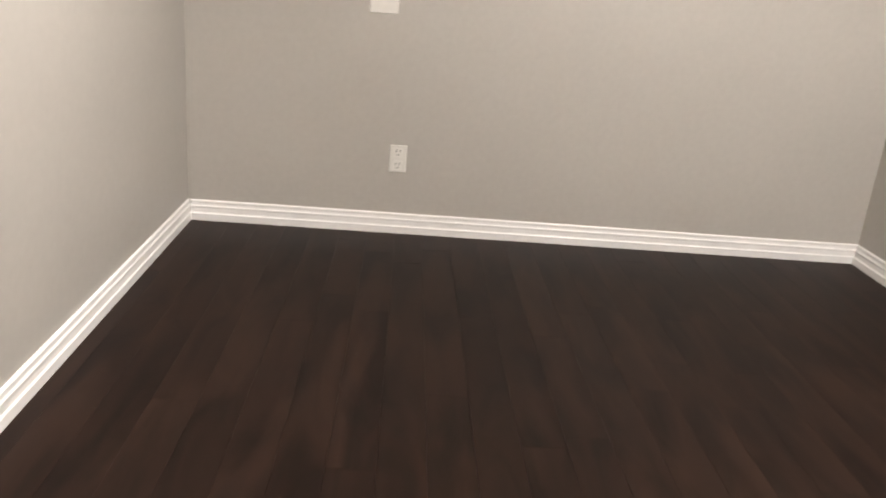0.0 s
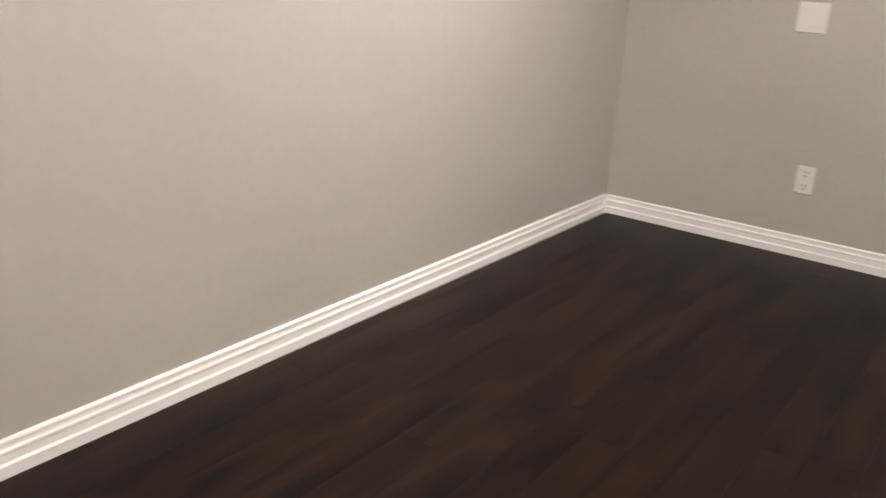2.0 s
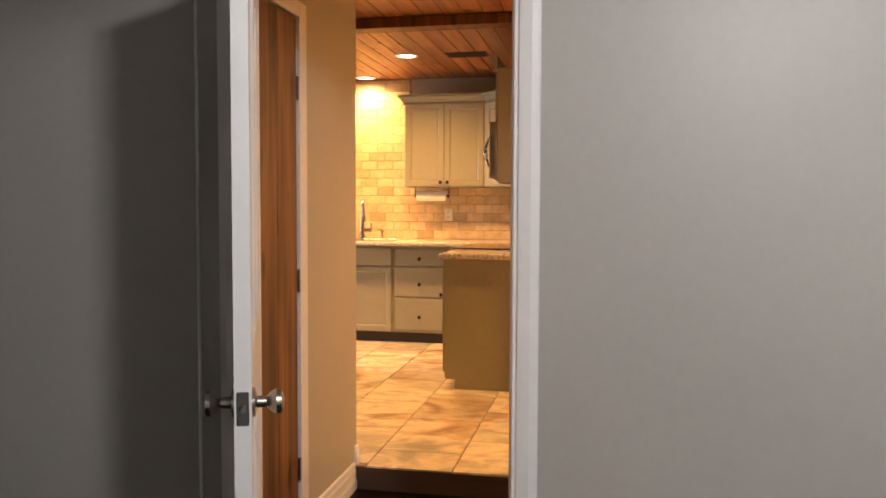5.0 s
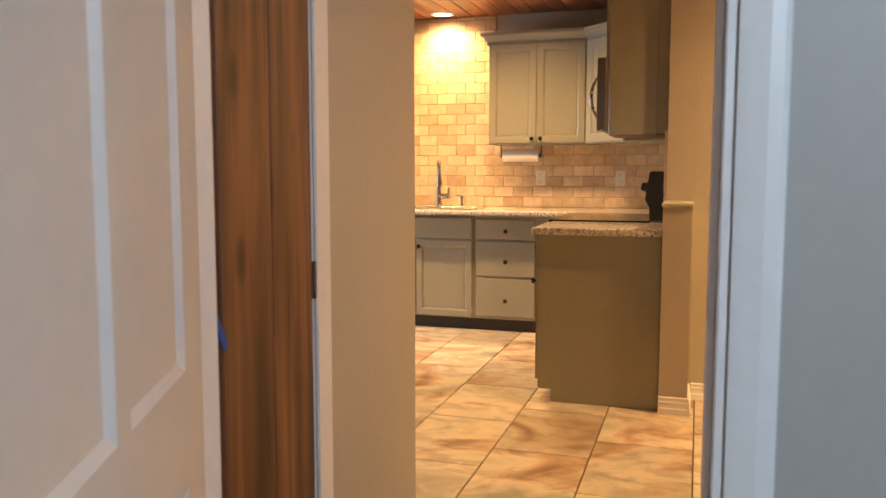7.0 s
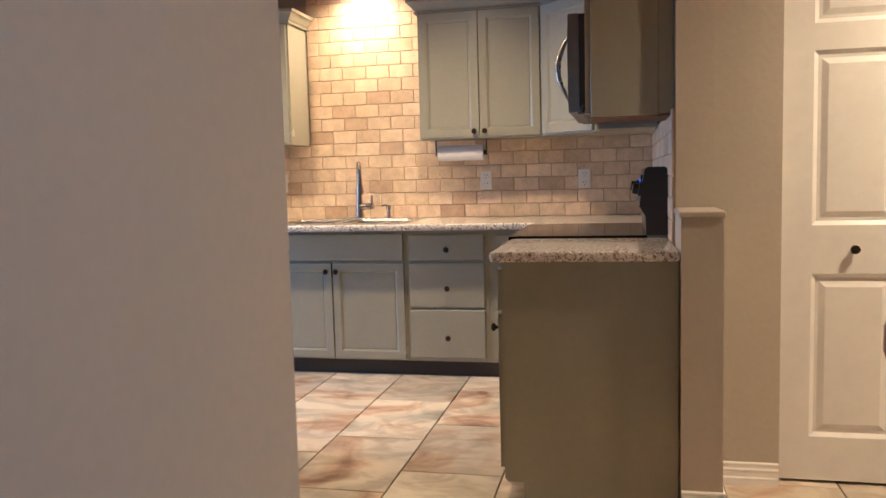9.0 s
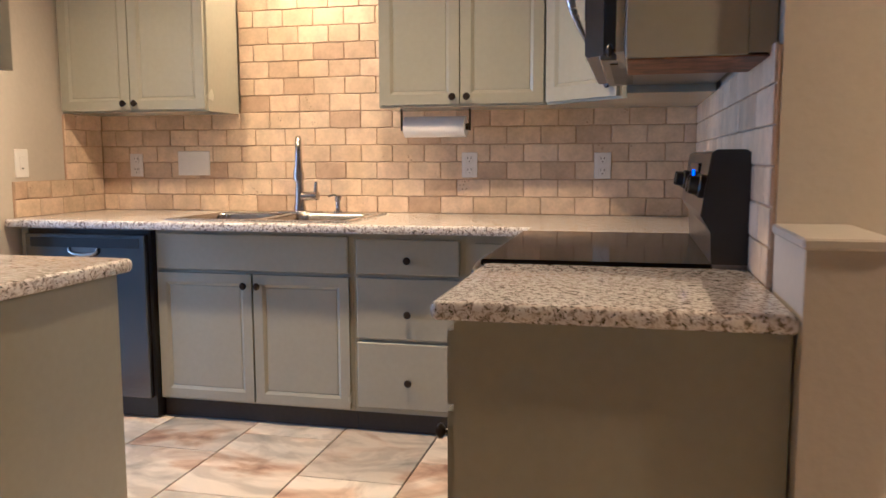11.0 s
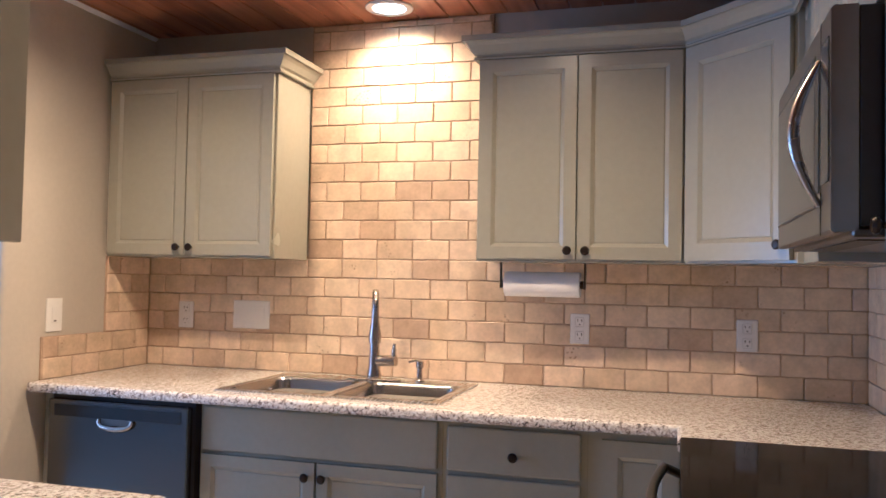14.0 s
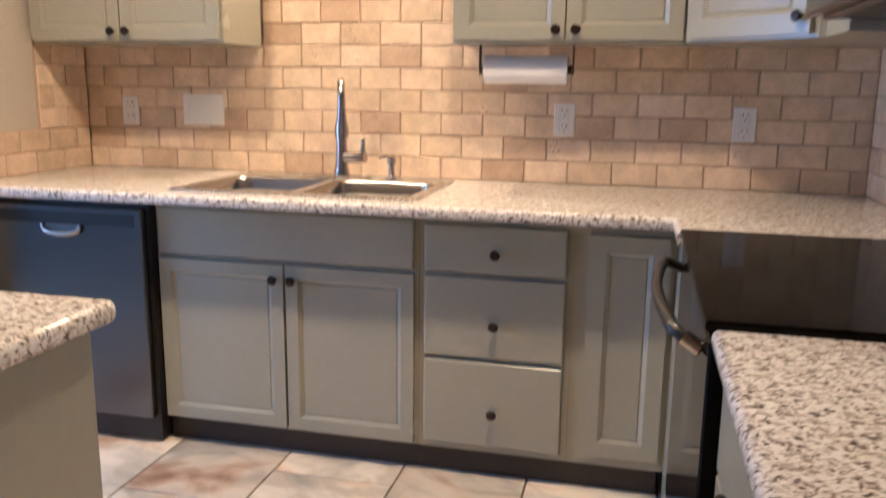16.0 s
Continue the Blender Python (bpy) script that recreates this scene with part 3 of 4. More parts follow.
dt = door_trim("door_frame", JL, JR, DY - 0.0005, -1, DH, w=0.90)
part("jamb", box(JR - 0.014, JR - 0.0005, DY - 0.002, DY + DT + 0.004, 0, DH - 0.015, 0.002), TRIM, dt)
part("jamb", box(JL + 0.0005, JL + 0.014, DY - 0.002, DY + DT + 0.004, 0, DH - 0.015, 0.002), TRIM, dt)
part("jamb", box(JL, JR, DY - 0.002, DY + DT + 0.004, DH - 0.014, DH - 0.0005, 0.002), TRIM, dt)
part("stop", box(JR - 0.026, JR - 0.0145, DY + 0.045, DY + 0.08, 0, DH - 0.016, 0.002), TRIM, dt)
part("backband", box(JL - 0.134, JL - 0.126, DY - 0.012, DY - 0.0005, 0, DH + 0.1, 0.002), TRIM, dt)
dt2 = door_trim("door_frame_hall", JL, JR, DY + DT + 0.0005, 1, DH)



# ---------------------------------------------------------------- panelled doors
def panel(x0, x1, z0, z1, t, y=0.0, rim=0.012, depth=0.008, raise_=0.0, bm=None):
    """Face grid of one sunk panel, in a board that lies in the plane y."""
    own = bmesh.new()
    loops = [(0.0, 0.0), (rim, depth), (rim + 0.012, depth), (rim + 0.034, depth - raise_)] if raise_ else [(0.0, 0.0), (rim, depth)]
    rings = []
    for inset, d in loops:
        rings.append([own.verts.new((x, y + d * t, z)) for x, z in ((x0 + inset, z0 + inset), (x1 - inset, z0 + inset), (x1 - inset, z1 - inset), (x0 + inset, z1 - inset))])
    for a, b in zip(rings, rings[1:]):
        for k in range(4):
            own.faces.new((a[k], a[(k + 1) % 4], b[(k + 1) % 4], b[k]))
    own.faces.new(rings[-1])
    return join(bm, own)


def leaf(width, height, thick, panels, rim=0.012, depth=0.007, raise_=0.006):
    """A door leaf standing on z 0, x from 0 to width, faces at y 0 and y thick, with sunk panels on both faces."""
    bm = bmesh.new()
    xs = sorted({0.0, width, *(v for p in panels for v in p[:2])})
    zs = sorted({0.0, height, *(v for p in panels for v in p[2:])})
    for side, y in ((1, 0.0), (-1, thick)):
        for xa, xb in zip(xs, xs[1:]):
            for za, zb in zip(zs, zs[1:]):
                inside = any(p[0] - 1e-6 <= xa and xb <= p[1] + 1e-6 and p[2] - 1e-6 <= za and zb <= p[3] + 1e-6 for p in panels)
                if not inside:
                    bm.faces.new([bm.verts.new(c) for c in ((xa, y, za), (xb, y, za), (xb, y, zb), (xa, y, zb))])
        for p in panels:
            panel(*p, side, y, rim, depth, raise_, bm=bm)
    for c in (((0, 0, 0), (0, thick, 0), (0, thick, height), (0, 0, height)), ((width, 0, 0), (width, thick, 0), (width, thick, height), (width, 0, height)),
              ((0, 0, 0), (width, 0, 0), (width, thick, 0), (0, thick, 0)), ((0, 0, height), (width, 0, height), (width, thick, height), (0, thick, height))):
        bm.faces.new([bm.verts.new(v) for v in c])
    bmesh.ops.remove_doubles(bm, verts=bm.verts, dist=1e-5)
    return bm


def knob_profile():
    return [(0.031, 0), (0.031, 0.006), (0.013, 0.010), (0.011, 0.030), (0.020, 0.038), (0.027, 0.050), (0.026, 0.060), (0.016, 0.066), (0.0, 0.067)]


DW_ = 0.80
door = thing("door_1", (JL + 0.030, DY - 0.010, 0.008), "white painted panelled door standing open", "door", kind="structure")
ORIGIN[door.name] = Vector((0, 0, 0))
pl = [(0.115, 0.385, 0.22, 0.86), (0.435, DW_ - 0.105, 0.22, 0.86), (0.115, 0.385, 1.03, 1.90), (0.435, DW_ - 0.105, 1.03, 1.90)]
part("leaf", leaf(DW_, 2.015, 0.035, pl, 0.014, 0.009, 0.0), DOORW, door)
for s, y in ((-1, 0.0), (1, 0.035)):
    part("door_knob", lathe(knob_profile(), (DW_ - 0.06, y, 0.926), (0, s, 0)), CHROME, door, "satin nickel door knob", smooth=True)
part("latch_plate", box(DW_ - 0.001, DW_ + 0.002, 0.005, 0.030, 0.891, 0.961, 0.002), DARKSTEEL, door)
part("latch_bolt", box(DW_, DW_ + 0.011, 0.010, 0.025, 0.918, 0.936, 0.004), CHROME, door)
for z in (0.245, 1.005, 1.80):
    part("hinge", lathe([(0.007, 0), (0.007, 0.09)], (-0.008, 0.004, z), n=10), DARKSTEEL, door)
    part("hinge_leaf", box(JL + 0.0145, JL + 0.040, DY - 0.012, DY - 0.0045, z + 0.008, z + 0.098, 0.001), DARKSTEEL, dt)
door.rotation_euler = (0, 0, radians(-67.0))

# cedar plank door in the hall wall
cd = thing("door_2", (HX - 0.03, (PD0 + PD1) / 2, 0.005), "knotty cedar plank door set in a white frame", "door", kind="structure")
edges = [PD0 + 0.004, 2.843, 3.045, PD1 - 0.004]
for a, b in zip(edges, edges[1:]):
    part("plank", box(HX - 0.040, HX - 0.002 - 0.006 * (a < 2.76), a + 0.0015, b - 0.0015, 0.006, PDH - 0.008, 0.003), CEDAR, cd)
for z in (0.32, 1.06, 1.80):
    part("hinge", box(HX - 0.0015, HX + 0.0075, PD1 - 0.008, PD1 + 0.0003, z - 0.045, z + 0.045, 0.001), DARKSTEEL, cd)
t = thing("door_frame_cedar", (HX, PD1, 0), "narrow white frame round the cedar door", "door frame", kind="structure")
part("casing", box(HX + 0.0005, HX + 0.010, PD1 + 0.0005, PD1 + 0.076, 0, PDH + 0.06, 0.003), TRIM, t)
part("jamb", box(HX - 0.1, HX + 0.0005, PD1 - 0.003, PD1 + 0.0, 0, PDH, 0.001), TRIM, t)
part("casing", box(HX + 0.0005, HX + 0.010, PD0 - 0.034, PD1, PDH - 0.001, PDH + 0.06, 0.003), TRIM, t)
part("casing", box(HX + 0.0005, HX + 0.010, PD0 - 0.034, PD0 - 0.0005, 0, PDH - 0.002, 0.003), TRIM, t)
bm = extrude_profile([(0, 0), (0.003, 0), (0.003, 0.022), (0, 0.022)], (HX - 0.001, 2.765, 1.105), (HX - 0.001, 2.845, 0.965), (1, 0, 0), (0, 0.5, 0.86))
tagged(part("blue_tape_strip", bm, BLUE), "strip of blue tape stuck on the cedar door", "tape")


# pantry folding door, two leaves
def pantry_leaf(x0):
    w, h = 0.452, 2.03
    bm = leaf(w, h, 0.035, [(0.111, w - 0.047, 0.168, 0.788), (0.111, w - 0.047, 0.968, 1.604), (0.111, w - 0.047, 1.700, 1.930)], 0.016, 0.012, 0.009)
    bmesh.ops.translate(bm, verts=bm.verts, vec=(x0, 5.962, KF + 0.012))
    return bm


pan = thing("door_3", (1.5, 5.98, KF), "white panelled folding pantry door, closed", "door", kind="structure")
for x0 in (1.034, 1.490):
    lf = part("leaf", pantry_leaf(x0), DOORW, pan)
    if x0 < 1.2:
        part("knob", lathe([(0.008, 0), (0.008, 0.012), (0.017, 0.018), (0.016, 0.028), (0.0, 0.031)], (x0 + 0.256, 5.962, 1.004), (0, -1, 0), 16), KNOB, lf, "dark bronze knob", True)


# ---------------------------------------------------------------- wall plates
def plate(name, label, centre, normal, w=0.073, h=0.117, kind="outlet"):
    """Wall plate centred on a wall point, with its outlets or rocker."""
    n = Vector(normal)
    side = Vector((0, 0, 1)).cross(n)
    t = thing(name, centre, label, "switch" if kind == "switch" else "wall plate" if kind == "blank" else "outlet")
    c = Vector(centre)

    def slab_at(u, v, du, dv, d0, d1, bev):
        a = c + side * (u - du / 2) + Vector((0, 0, v - dv / 2)) + n * d0
        b = c + side * (u + du / 2) + Vector((0, 0, v + dv / 2)) + n * d1
        return box(*(f(p, q) for p, q in zip(a, b) for f in (min, max)), bev)
    part("cover", slab_at(0, 0, w, h, 0.0, 0.006, 0.003), PLATE, t)
    if kind == "outlet":
        for v in (-0.028, 0.028):
            r = part("socket", slab_at(0, v, 0.036, 0.040, 0.005, 0.008, 0.003), PLATE, t)
            for u in (-0.008, 0.008):
                part("slot", slab_at(u, v + 0.006, 0.003, 0.010, 0.0075, 0.0085, 0), SLOT, r)
            part("slot", slab_at(0, v - 0.010, 0.005, 0.005, 0.0075, 0.0085, 0), SLOT, r)
    elif kind == "switch":
        part("rocker", slab_at(0, 0, 0.034, 0.066, 0.005, 0.010, 0.003), PLATE, t)
        part("locator", slab_at(0, -0.024, 0.012, 0.006, 0.0095, 0.0105, 0), SLOT, t)
    else:
        part("insert", slab_at(0, 0, w * 0.72, h * 0.62, 0.0045, 0.0065, 0.002), PLATE, t)
    return t


plate("wall_outlet", "white double outlet low on the greige wall", (EX, 1.664, 0.328), (-1, 0, 0))
plate("blank_plate", "white blank plate on the greige wall", (EX, 1.755, 0.972), (-1, 0, 0), 0.115, 0.117, "blank")
TY = 8.0
plate("kitchen_outlet", "white double outlet in the tiled backsplash", (-2.226, TY, 1.274), (0, -1, 0), 0.078, 0.122)
plate("blank_plate", "white double-width blank plate in the backsplash", (-1.886, TY, 1.283), (0, -1, 0), 0.186, 0.128, "blank")
plate("kitchen_outlet", "white double outlet in the tiled backsplash", (-0.406, TY, 1.272), (0, -1, 0), 0.078, 0.122)
plate("kitchen_outlet", "white double outlet in the tiled backsplash", (0.228, TY, 1.268), (0, -1, 0), 0.078, 0.122)
plate("light_switch", "white rocker switch on the beige wall", (LWX, 7.402, 1.288), (1, 0, 0), 0.088, 0.134, "switch")
plate("kitchen_outlet", "white outlet in the tile beside the range", (RWX - 0.013, 7.493, 1.273), (-1, 0, 0), 0.078, 0.122)


# ---------------------------------------------------------------- cabinets
def round_knob(parent, p, axis):
    return part("knob", lathe([(0.007, 0), (0.006, 0.012), (0.015, 0.018), (0.0165, 0.024), (0.012, 0.030), (0.0, 0.0315)], p, axis, 16), KNOB, parent, "dark bronze round knob", True)


def front(parent, name, x0, x1, z0, z1, y, knob=None, rail=0.042, flat=False):
    """A door or drawer front on a cabinet that faces -y; its face lies at y."""
    w, h = x1 - x0, z1 - z0
    if flat:
        bm = box(x0, x1, y, y + 0.019, z0, z1, 0.007, seg=3)
    else:
        bm = leaf(w, h, 0.019, [(rail, w - rail, rail, h - rail)], 0.018, 0.012, 0.0)
        bmesh.ops.translate(bm, verts=bm.verts, vec=(x0, y, z0))
    ob = part(name, bm, CAB, parent)
    if knob:
        round_knob(ob, (knob[0], y, knob[1]), (0, -1, 0))
    return ob


FY = 7.395     # face frames of the base units
sink_base = thing("sink_cabinet", (-1.27, 7.7, KF), "grey-green sink base cabinet with two doors", "cabinet")
part("body", box(-1.742, -0.797, FY, 7.99, 0.205, 0.9945), CABDARK, sink_base)
bm = box(-1.742, -0.797, FY - 0.003, FY - 0.0005, 0.205, 0.996)
part("face_frame", bm, CAB, sink_base)
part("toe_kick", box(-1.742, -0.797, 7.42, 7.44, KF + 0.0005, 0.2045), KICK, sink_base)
front(sink_base, "false_front", -1.728, -0.812, 0.812, 0.975, FY - 0.0225, flat=True)
front(sink_base, "door", -1.728, -1.267, 0.217, 0.797, FY - 0.0225, (-1.297, 0.747))
front(sink_base, "door", -1.257, -0.812, 0.217, 0.797, FY - 0.0225, (-1.232, 0.747))

dr = thing("drawer_cabinet", (-0.55, 7.7, KF), "grey-green base cabinet with three drawers", "cabinet")
part("body", box(-0.796, -0.305, FY, 7.99, 0.205, 0.9945), CABDARK, dr)
part("face_frame", box(-0.796, -0.305, FY - 0.003, FY - 0.0005, 0.205, 0.996), CAB, dr)
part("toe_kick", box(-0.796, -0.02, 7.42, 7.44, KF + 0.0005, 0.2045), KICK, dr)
for z0, z1, kz in ((0.814, 0.966, 0.878), (0.533, 0.800, 0.648), (0.228, 0.519, 0.352)):
    front(dr, "drawer", -0.778, -0.325, z0, z1, FY - 0.0225, (-0.546, kz), flat=True)

cc = thing("corner_cabinet", (-0.15, 7.7, KF), "narrow grey-green corner base cabinet with one door", "cabinet")
part("body", box(-0.3045, 0.64, FY, 7.99, 0.205, 0.9945), CABDARK, cc)
part("face_frame", box(-0.3045, -0.001, FY - 0.003, FY - 0.0005, 0.205, 0.996), CAB, cc)
part("filler", box(0.0, 0.020, 7.06, FY - 0.003, 0.115, 0.996), CAB, cc)
front(cc, "door", -0.258, -0.0205, 0.240, 0.955, FY - 0.0225, rail=0.05)

ef = thing("filler_board", (-2.41, 7.6, KF), "grey-green filler panel beside the dishwasher", "panel")
part("board", box(-2.428, -2.392, 7.36, 7.99, KF, 0.9945, 0.002), CAB, ef)

# dishwasher
dwt = thing("dishwasher", (-2.06, 7.6, KF), "stainless dishwasher with a pocket handle under the counter", "dishwasher")
part("tub", box(-2.388, -1.746, 7.36, 7.98, 0.12, 0.985), BLACK, dwt)
part("door", box(-2.380, -1.757, 7.325, 7.3595, 0.215, 0.968, 0.006, seg=2), STEELV, dwt, "brushed stainless door")
part("control_strip", box(-2.352, -1.785, 7.3225, 7.326, 0.905, 0.950, 0.001), BLACK, dwt, "dark control strip")
hp = []
for k in range(13):
    a = math.pi * k / 12
    hp.append((-2.068 - 0.075 * math.cos(a), 7.318 - 0.006 * math.sin(a), 0.905 - 0.034 * math.sin(a) ** 0.6))
part("handle", tube(hp, 0.009, radii=[0.006 + 0.006 * math.sin(math.pi * k / 12) for k in range(13)]), CHROME, dwt, "bright pocket handle", True)
part("handle_recess", box(-2.135, -2.002, 7.3215, 7.326, 0.882, 0.906, 0.001), DARKSTEEL, dwt)
part("kick_plate", box(-2.388, -1.746, 7.41, 7.43, KF + 0.0005, 0.2), BLACK, dwt)


def crown(path, z):
    """Crown moulding that runs round the cabinet tops along a plan path (out is to the path's right side)."""
    prof = [(0.0, 0.0), (0.013, 0.0), (0.016, 0.005), (0.013, 0.010), (0.007, 0.012), (0.008, 0.019), (0.018, 0.026), (0.034, 0.050), (0.046, 0.062), (0.055, 0.064), (0.055, 0.085), (0.0, 0.085)]
    own = bmesh.new()
    pts = [Vector((*p, 0)) for p in path]
    rings = []
    for i, p in enumerate(pts):
        nrm = []
        for a, b in ((i - 1, i), (i, i + 1)):
            if 0 <= a and b < len(pts):
                d = (pts[b] - pts[a]).normalized()
                nrm.append(Vector((d.y, -d.x, 0)))
        n = sum(nrm, Vector()) / len(nrm)
        n = n / n.dot(nrm[0]) if len(nrm) > 1 else n
        rings.append([own.verts.new(p + n * o + Vector((0, 0, z + h))) for o, h in prof])
    k = len(prof)
    for a, b in zip(rings, rings[1:]):
        for i in range(k):
            own.faces.new((a[i], a[(i + 1) % k], b[(i + 1) % k], b[i]))
    own.faces.new(rings[0])
    own.faces.new(rings[-1][::-1])
    return own


UZ0, UZ1, UF = 1.533, 2.300, 7.692
for name, x0, x1, mid, ks, sides in (("wall_cabinet", -2.428, -1.617, -2.030, (-2.059, -1.997), 1), ("wall_cabinet", -0.765, -0.004, -0.386, (-0.417, -0.352), -1)):
    u = thing(name, ((x0 + x1) / 2, 7.85, UZ0), "grey-green two-door wall cabinet with crown moulding", "cabinet", "wall cabinets over the counter")
    part("body", box(x0, x1, UF, 7.996, UZ0, UZ1 + 0.02, 0.002), CAB, u)
    front(u, "door", x0 + 0.012, mid - 0.003, UZ0 + 0.010, UZ1 - 0.004, UF - 0.0205, (ks[0], 1.575), 0.046)
    front(u, "door", mid + 0.003, x1 - 0.012, UZ0 + 0.010, UZ1 - 0.004, UF - 0.0205, (ks[1], 1.575), 0.046)
    if sides == 1:
        part("crown", crown([(x0, UF - 0.004), (x1 + 0.003, UF - 0.004), (x1 + 0.003, 7.996)], UZ1 + 0.001), CAB, u)
    else:
        part("crown", crown([(x0 - 0.003, 7.996), (x0 - 0.003, UF - 0.004), (x1, UF - 0.004)], UZ1 + 0.001), CAB, u)

# diagonal corner wall cabinet and the run over the range
dg = thing("corner_wall_cabinet", (0.3, 7.7, UZ0), "diagonal grey-green corner wall cabinet with one door", "cabinet", "wall cabinets over the counter")
part("body", slab([(-0.003, 7.996), (-0.003, UF), (0.322, 7.365), (0.641, 7.365), (0.641, 7.996)], UZ0, UZ1 + 0.02), CAB, dg)
dlen = math.hypot(0.325, 0.327)
bm = leaf(dlen - 0.03, UZ1 - UZ0 - 0.014, 0.019, [(0.058, dlen - 0.088, 0.058, UZ1 - UZ0 - 0.072)], 0.018, 0.012, 0.0)
bmesh.ops.transform(bm, matrix=pose(-0.003, UF, UZ0 + 0.010, 0, 0, -45.2) @ pose(0.015, -0.0205, 0), verts=bm.verts)
dd = part("door", bm, CAB, dg)
round_knob(dd, (-0.003 + 0.7046 * (dlen - 0.045) - 0.014, UF - 0.7096 * (dlen - 0.045) - 0.0145, 1.590), (-0.7096, -0.7046, 0))
part("crown", crown([(-0.003, UF - 0.004), (0.320, 7.361), (0.320, 7.10)], UZ1 + 0.001), CAB, dg)


def side_front(parent, name, y0, y1, z0, z1, x, knob=None, rail=0.055, flat=False):
    """A door or drawer front on a cabinet that faces -x."""
    w, h = y1 - y0, z1 - z0
    bm = leaf(w, h, 0.019, [] if flat else [(rail, w - rail, rail, h - rail)], 0.018, 0.012, 0.0)
    bmesh.ops.transform(bm, matrix=pose(x, y1, z0, 0, 0, -90), verts=bm.verts)
    ob = part(name, bm, CAB, parent)
    if knob:
        round_knob(ob, (x, *knob), (-1, 0, 0))
    return ob


ov = thing("cabinet_over_microwave", (0.48, 6.8, 1.99), "short grey-green cabinet above the microwave", "cabinet", "wall cabinets over the counter")
part("body", box(0.340, 0.641, 6.296, 7.3645, 1.985, UZ1 + 0.02), CAB, ov)
part("filler", box(0.340, 0.641, 7.105, 7.3645, UZ0, 1.9845), CAB, ov)
side_front(ov, "door", 6.72, 7.10, 1.992, UZ1 - 0.004, 0.3195)
side_front(ov, "door", 6.31, 6.715, 1.992, UZ1 - 0.004, 0.3195)
part("crown", crown([(0.336, 7.0995), (0.336, 5.95)], UZ1 + 0.021), CAB, ov)
nu = thing("wall_cabinet", (0.49, 6.1, UZ0), "grey-green wall cabinet at the run's end, side in shade", "cabinet", "wall cabinets over the counter")
part("body", box(0.345, 0.597, 5.952, 6.295, 1.520, UZ1 + 0.02, 0.002), CAB, nu)
part("filler", box(0.5975, 0.655, 5.956, 6.295, 1.524, UZ1 + 0.02, 0.001), CAB, nu)
side_front(nu, "door", 5.958, 6.290, 1.535, UZ1 - 0.004, 0.3245, (6.255, 1.575))
part("underside", box(0.350, 0.640, 5.958, 6.290, 1.5165, 1.5197), CEDAR, nu, "bare wood underside")

# ---------------------------------------------------------------- worktops
xs, ys = [-2.428, -1.650, -0.815, -0.025, 0.640], [7.052, 7.262, 7.372, 7.895, 7.997]
bm = bmesh.new()
for i in range(4):
    for j in range(4):
        if (j > 0 and not (i == 1 and j == 2)) or (j == 0 and i == 3):
            bm.faces.new([bm.verts.new((xs[a], ys[b], CT)) for a, b in ((i, j), (i + 1, j), (i + 1, j + 1), (i, j + 1))])
bmesh.ops.remove_doubles(bm, verts=bm.verts, dist=1e-5)
r = bmesh.ops.extrude_face_region(bm, geom=bm.faces[:])
bmesh.ops.translate(bm, verts=[v for v in r["geom"] if isinstance(v, bmesh.types.BMVert)], vec=(0, 0, -0.038))
es = [e for e in bm.edges if abs(e.verts[0].co.z - e.verts[1].co.z) < 1e-6 and
      (all(abs(v.co.y - 7.262) < 1e-4 and v.co.x < -0.02 for v in e.verts) or all(abs(v.co.x + 0.025) < 1e-4 and v.co.y < 7.27 for v in e.verts))]
bmesh.ops.bevel(bm, geom=es, offset=0.013, segments=3, affect="EDGES", profile=0.5)
tagged(part("worktop", bm, GRANITE), "speckled granite worktop with a rounded edge", "worktop")


def top(name, outline, label, z=CT):
    return tagged(part(name, slab(outline, z - 0.038, z, 0.014), GRANITE, smooth=True), label, "worktop")


def rounded(x0, x1, y0, y1, r, corners="abcd", n=6):
    pts = []
    for key, cx, cy, a0 in (("a", x0 + r, y0 + r, 180), ("b", x1 - r, y0 + r, 270), ("c", x1 - r, y1 - r, 0), ("d", x0 + r, y1 - r, 90)):
        if key in corners:
            pts += [(cx + r * math.cos(radians(a0 + 90 * k / n)), cy + r * math.sin(radians(a0 + 90 * k / n))) for k in range(n + 1)]
        else:
            pts.append((x0 if key in "ad" else x1, y0 if key in "ab" else y1))
    return pts


top("peninsula_worktop", rounded(-0.008, 0.652, 5.597, 6.190, 0.02, "a"), "speckled granite worktop on the end cabinet")
top("counter_worktop", rounded(-1.68, -0.968, 3.985, 6.092, 0.025, "bc"), "speckled granite worktop on the facing counter")

pn = thing("end_base_cabinet", (0.33, 5.9, KF), "grey-green base cabinet with a plain end panel", "cabinet")
bm = bmesh.new()
f = bm.faces.new([bm.verts.new((x, 5.632, z)) for x, z in ((0.104, KF), (0.650, KF), (0.650, 0.9965), (0.034, 0.9965), (0.034, 0.192), (0.046, 0.180), (0.104, 0.180))])
r = bmesh.ops.extrude_face_region(bm, geom=[f])
bmesh.ops.translate(bm, verts=[v for v in r["geom"] if isinstance(v, bmesh.types.BMVert)], vec=(0, 0.018, 0))
part("end_panel", bm, CAB, pn)
part("body", box(0.044, 0.650, 5.6505, 6.186, 0.19, 0.9965), CABDARK, pn)
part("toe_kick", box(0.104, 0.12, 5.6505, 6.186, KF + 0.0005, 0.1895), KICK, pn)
part("face_frame", box(0.034, 0.0435, 5.6505, 6.186, 0.19, 0.9965), CAB, pn)
side_front(pn, "drawer", 5.665, 6.175, 0.814, 0.966, 0.0135, (5.92, 0.88), flat=True)
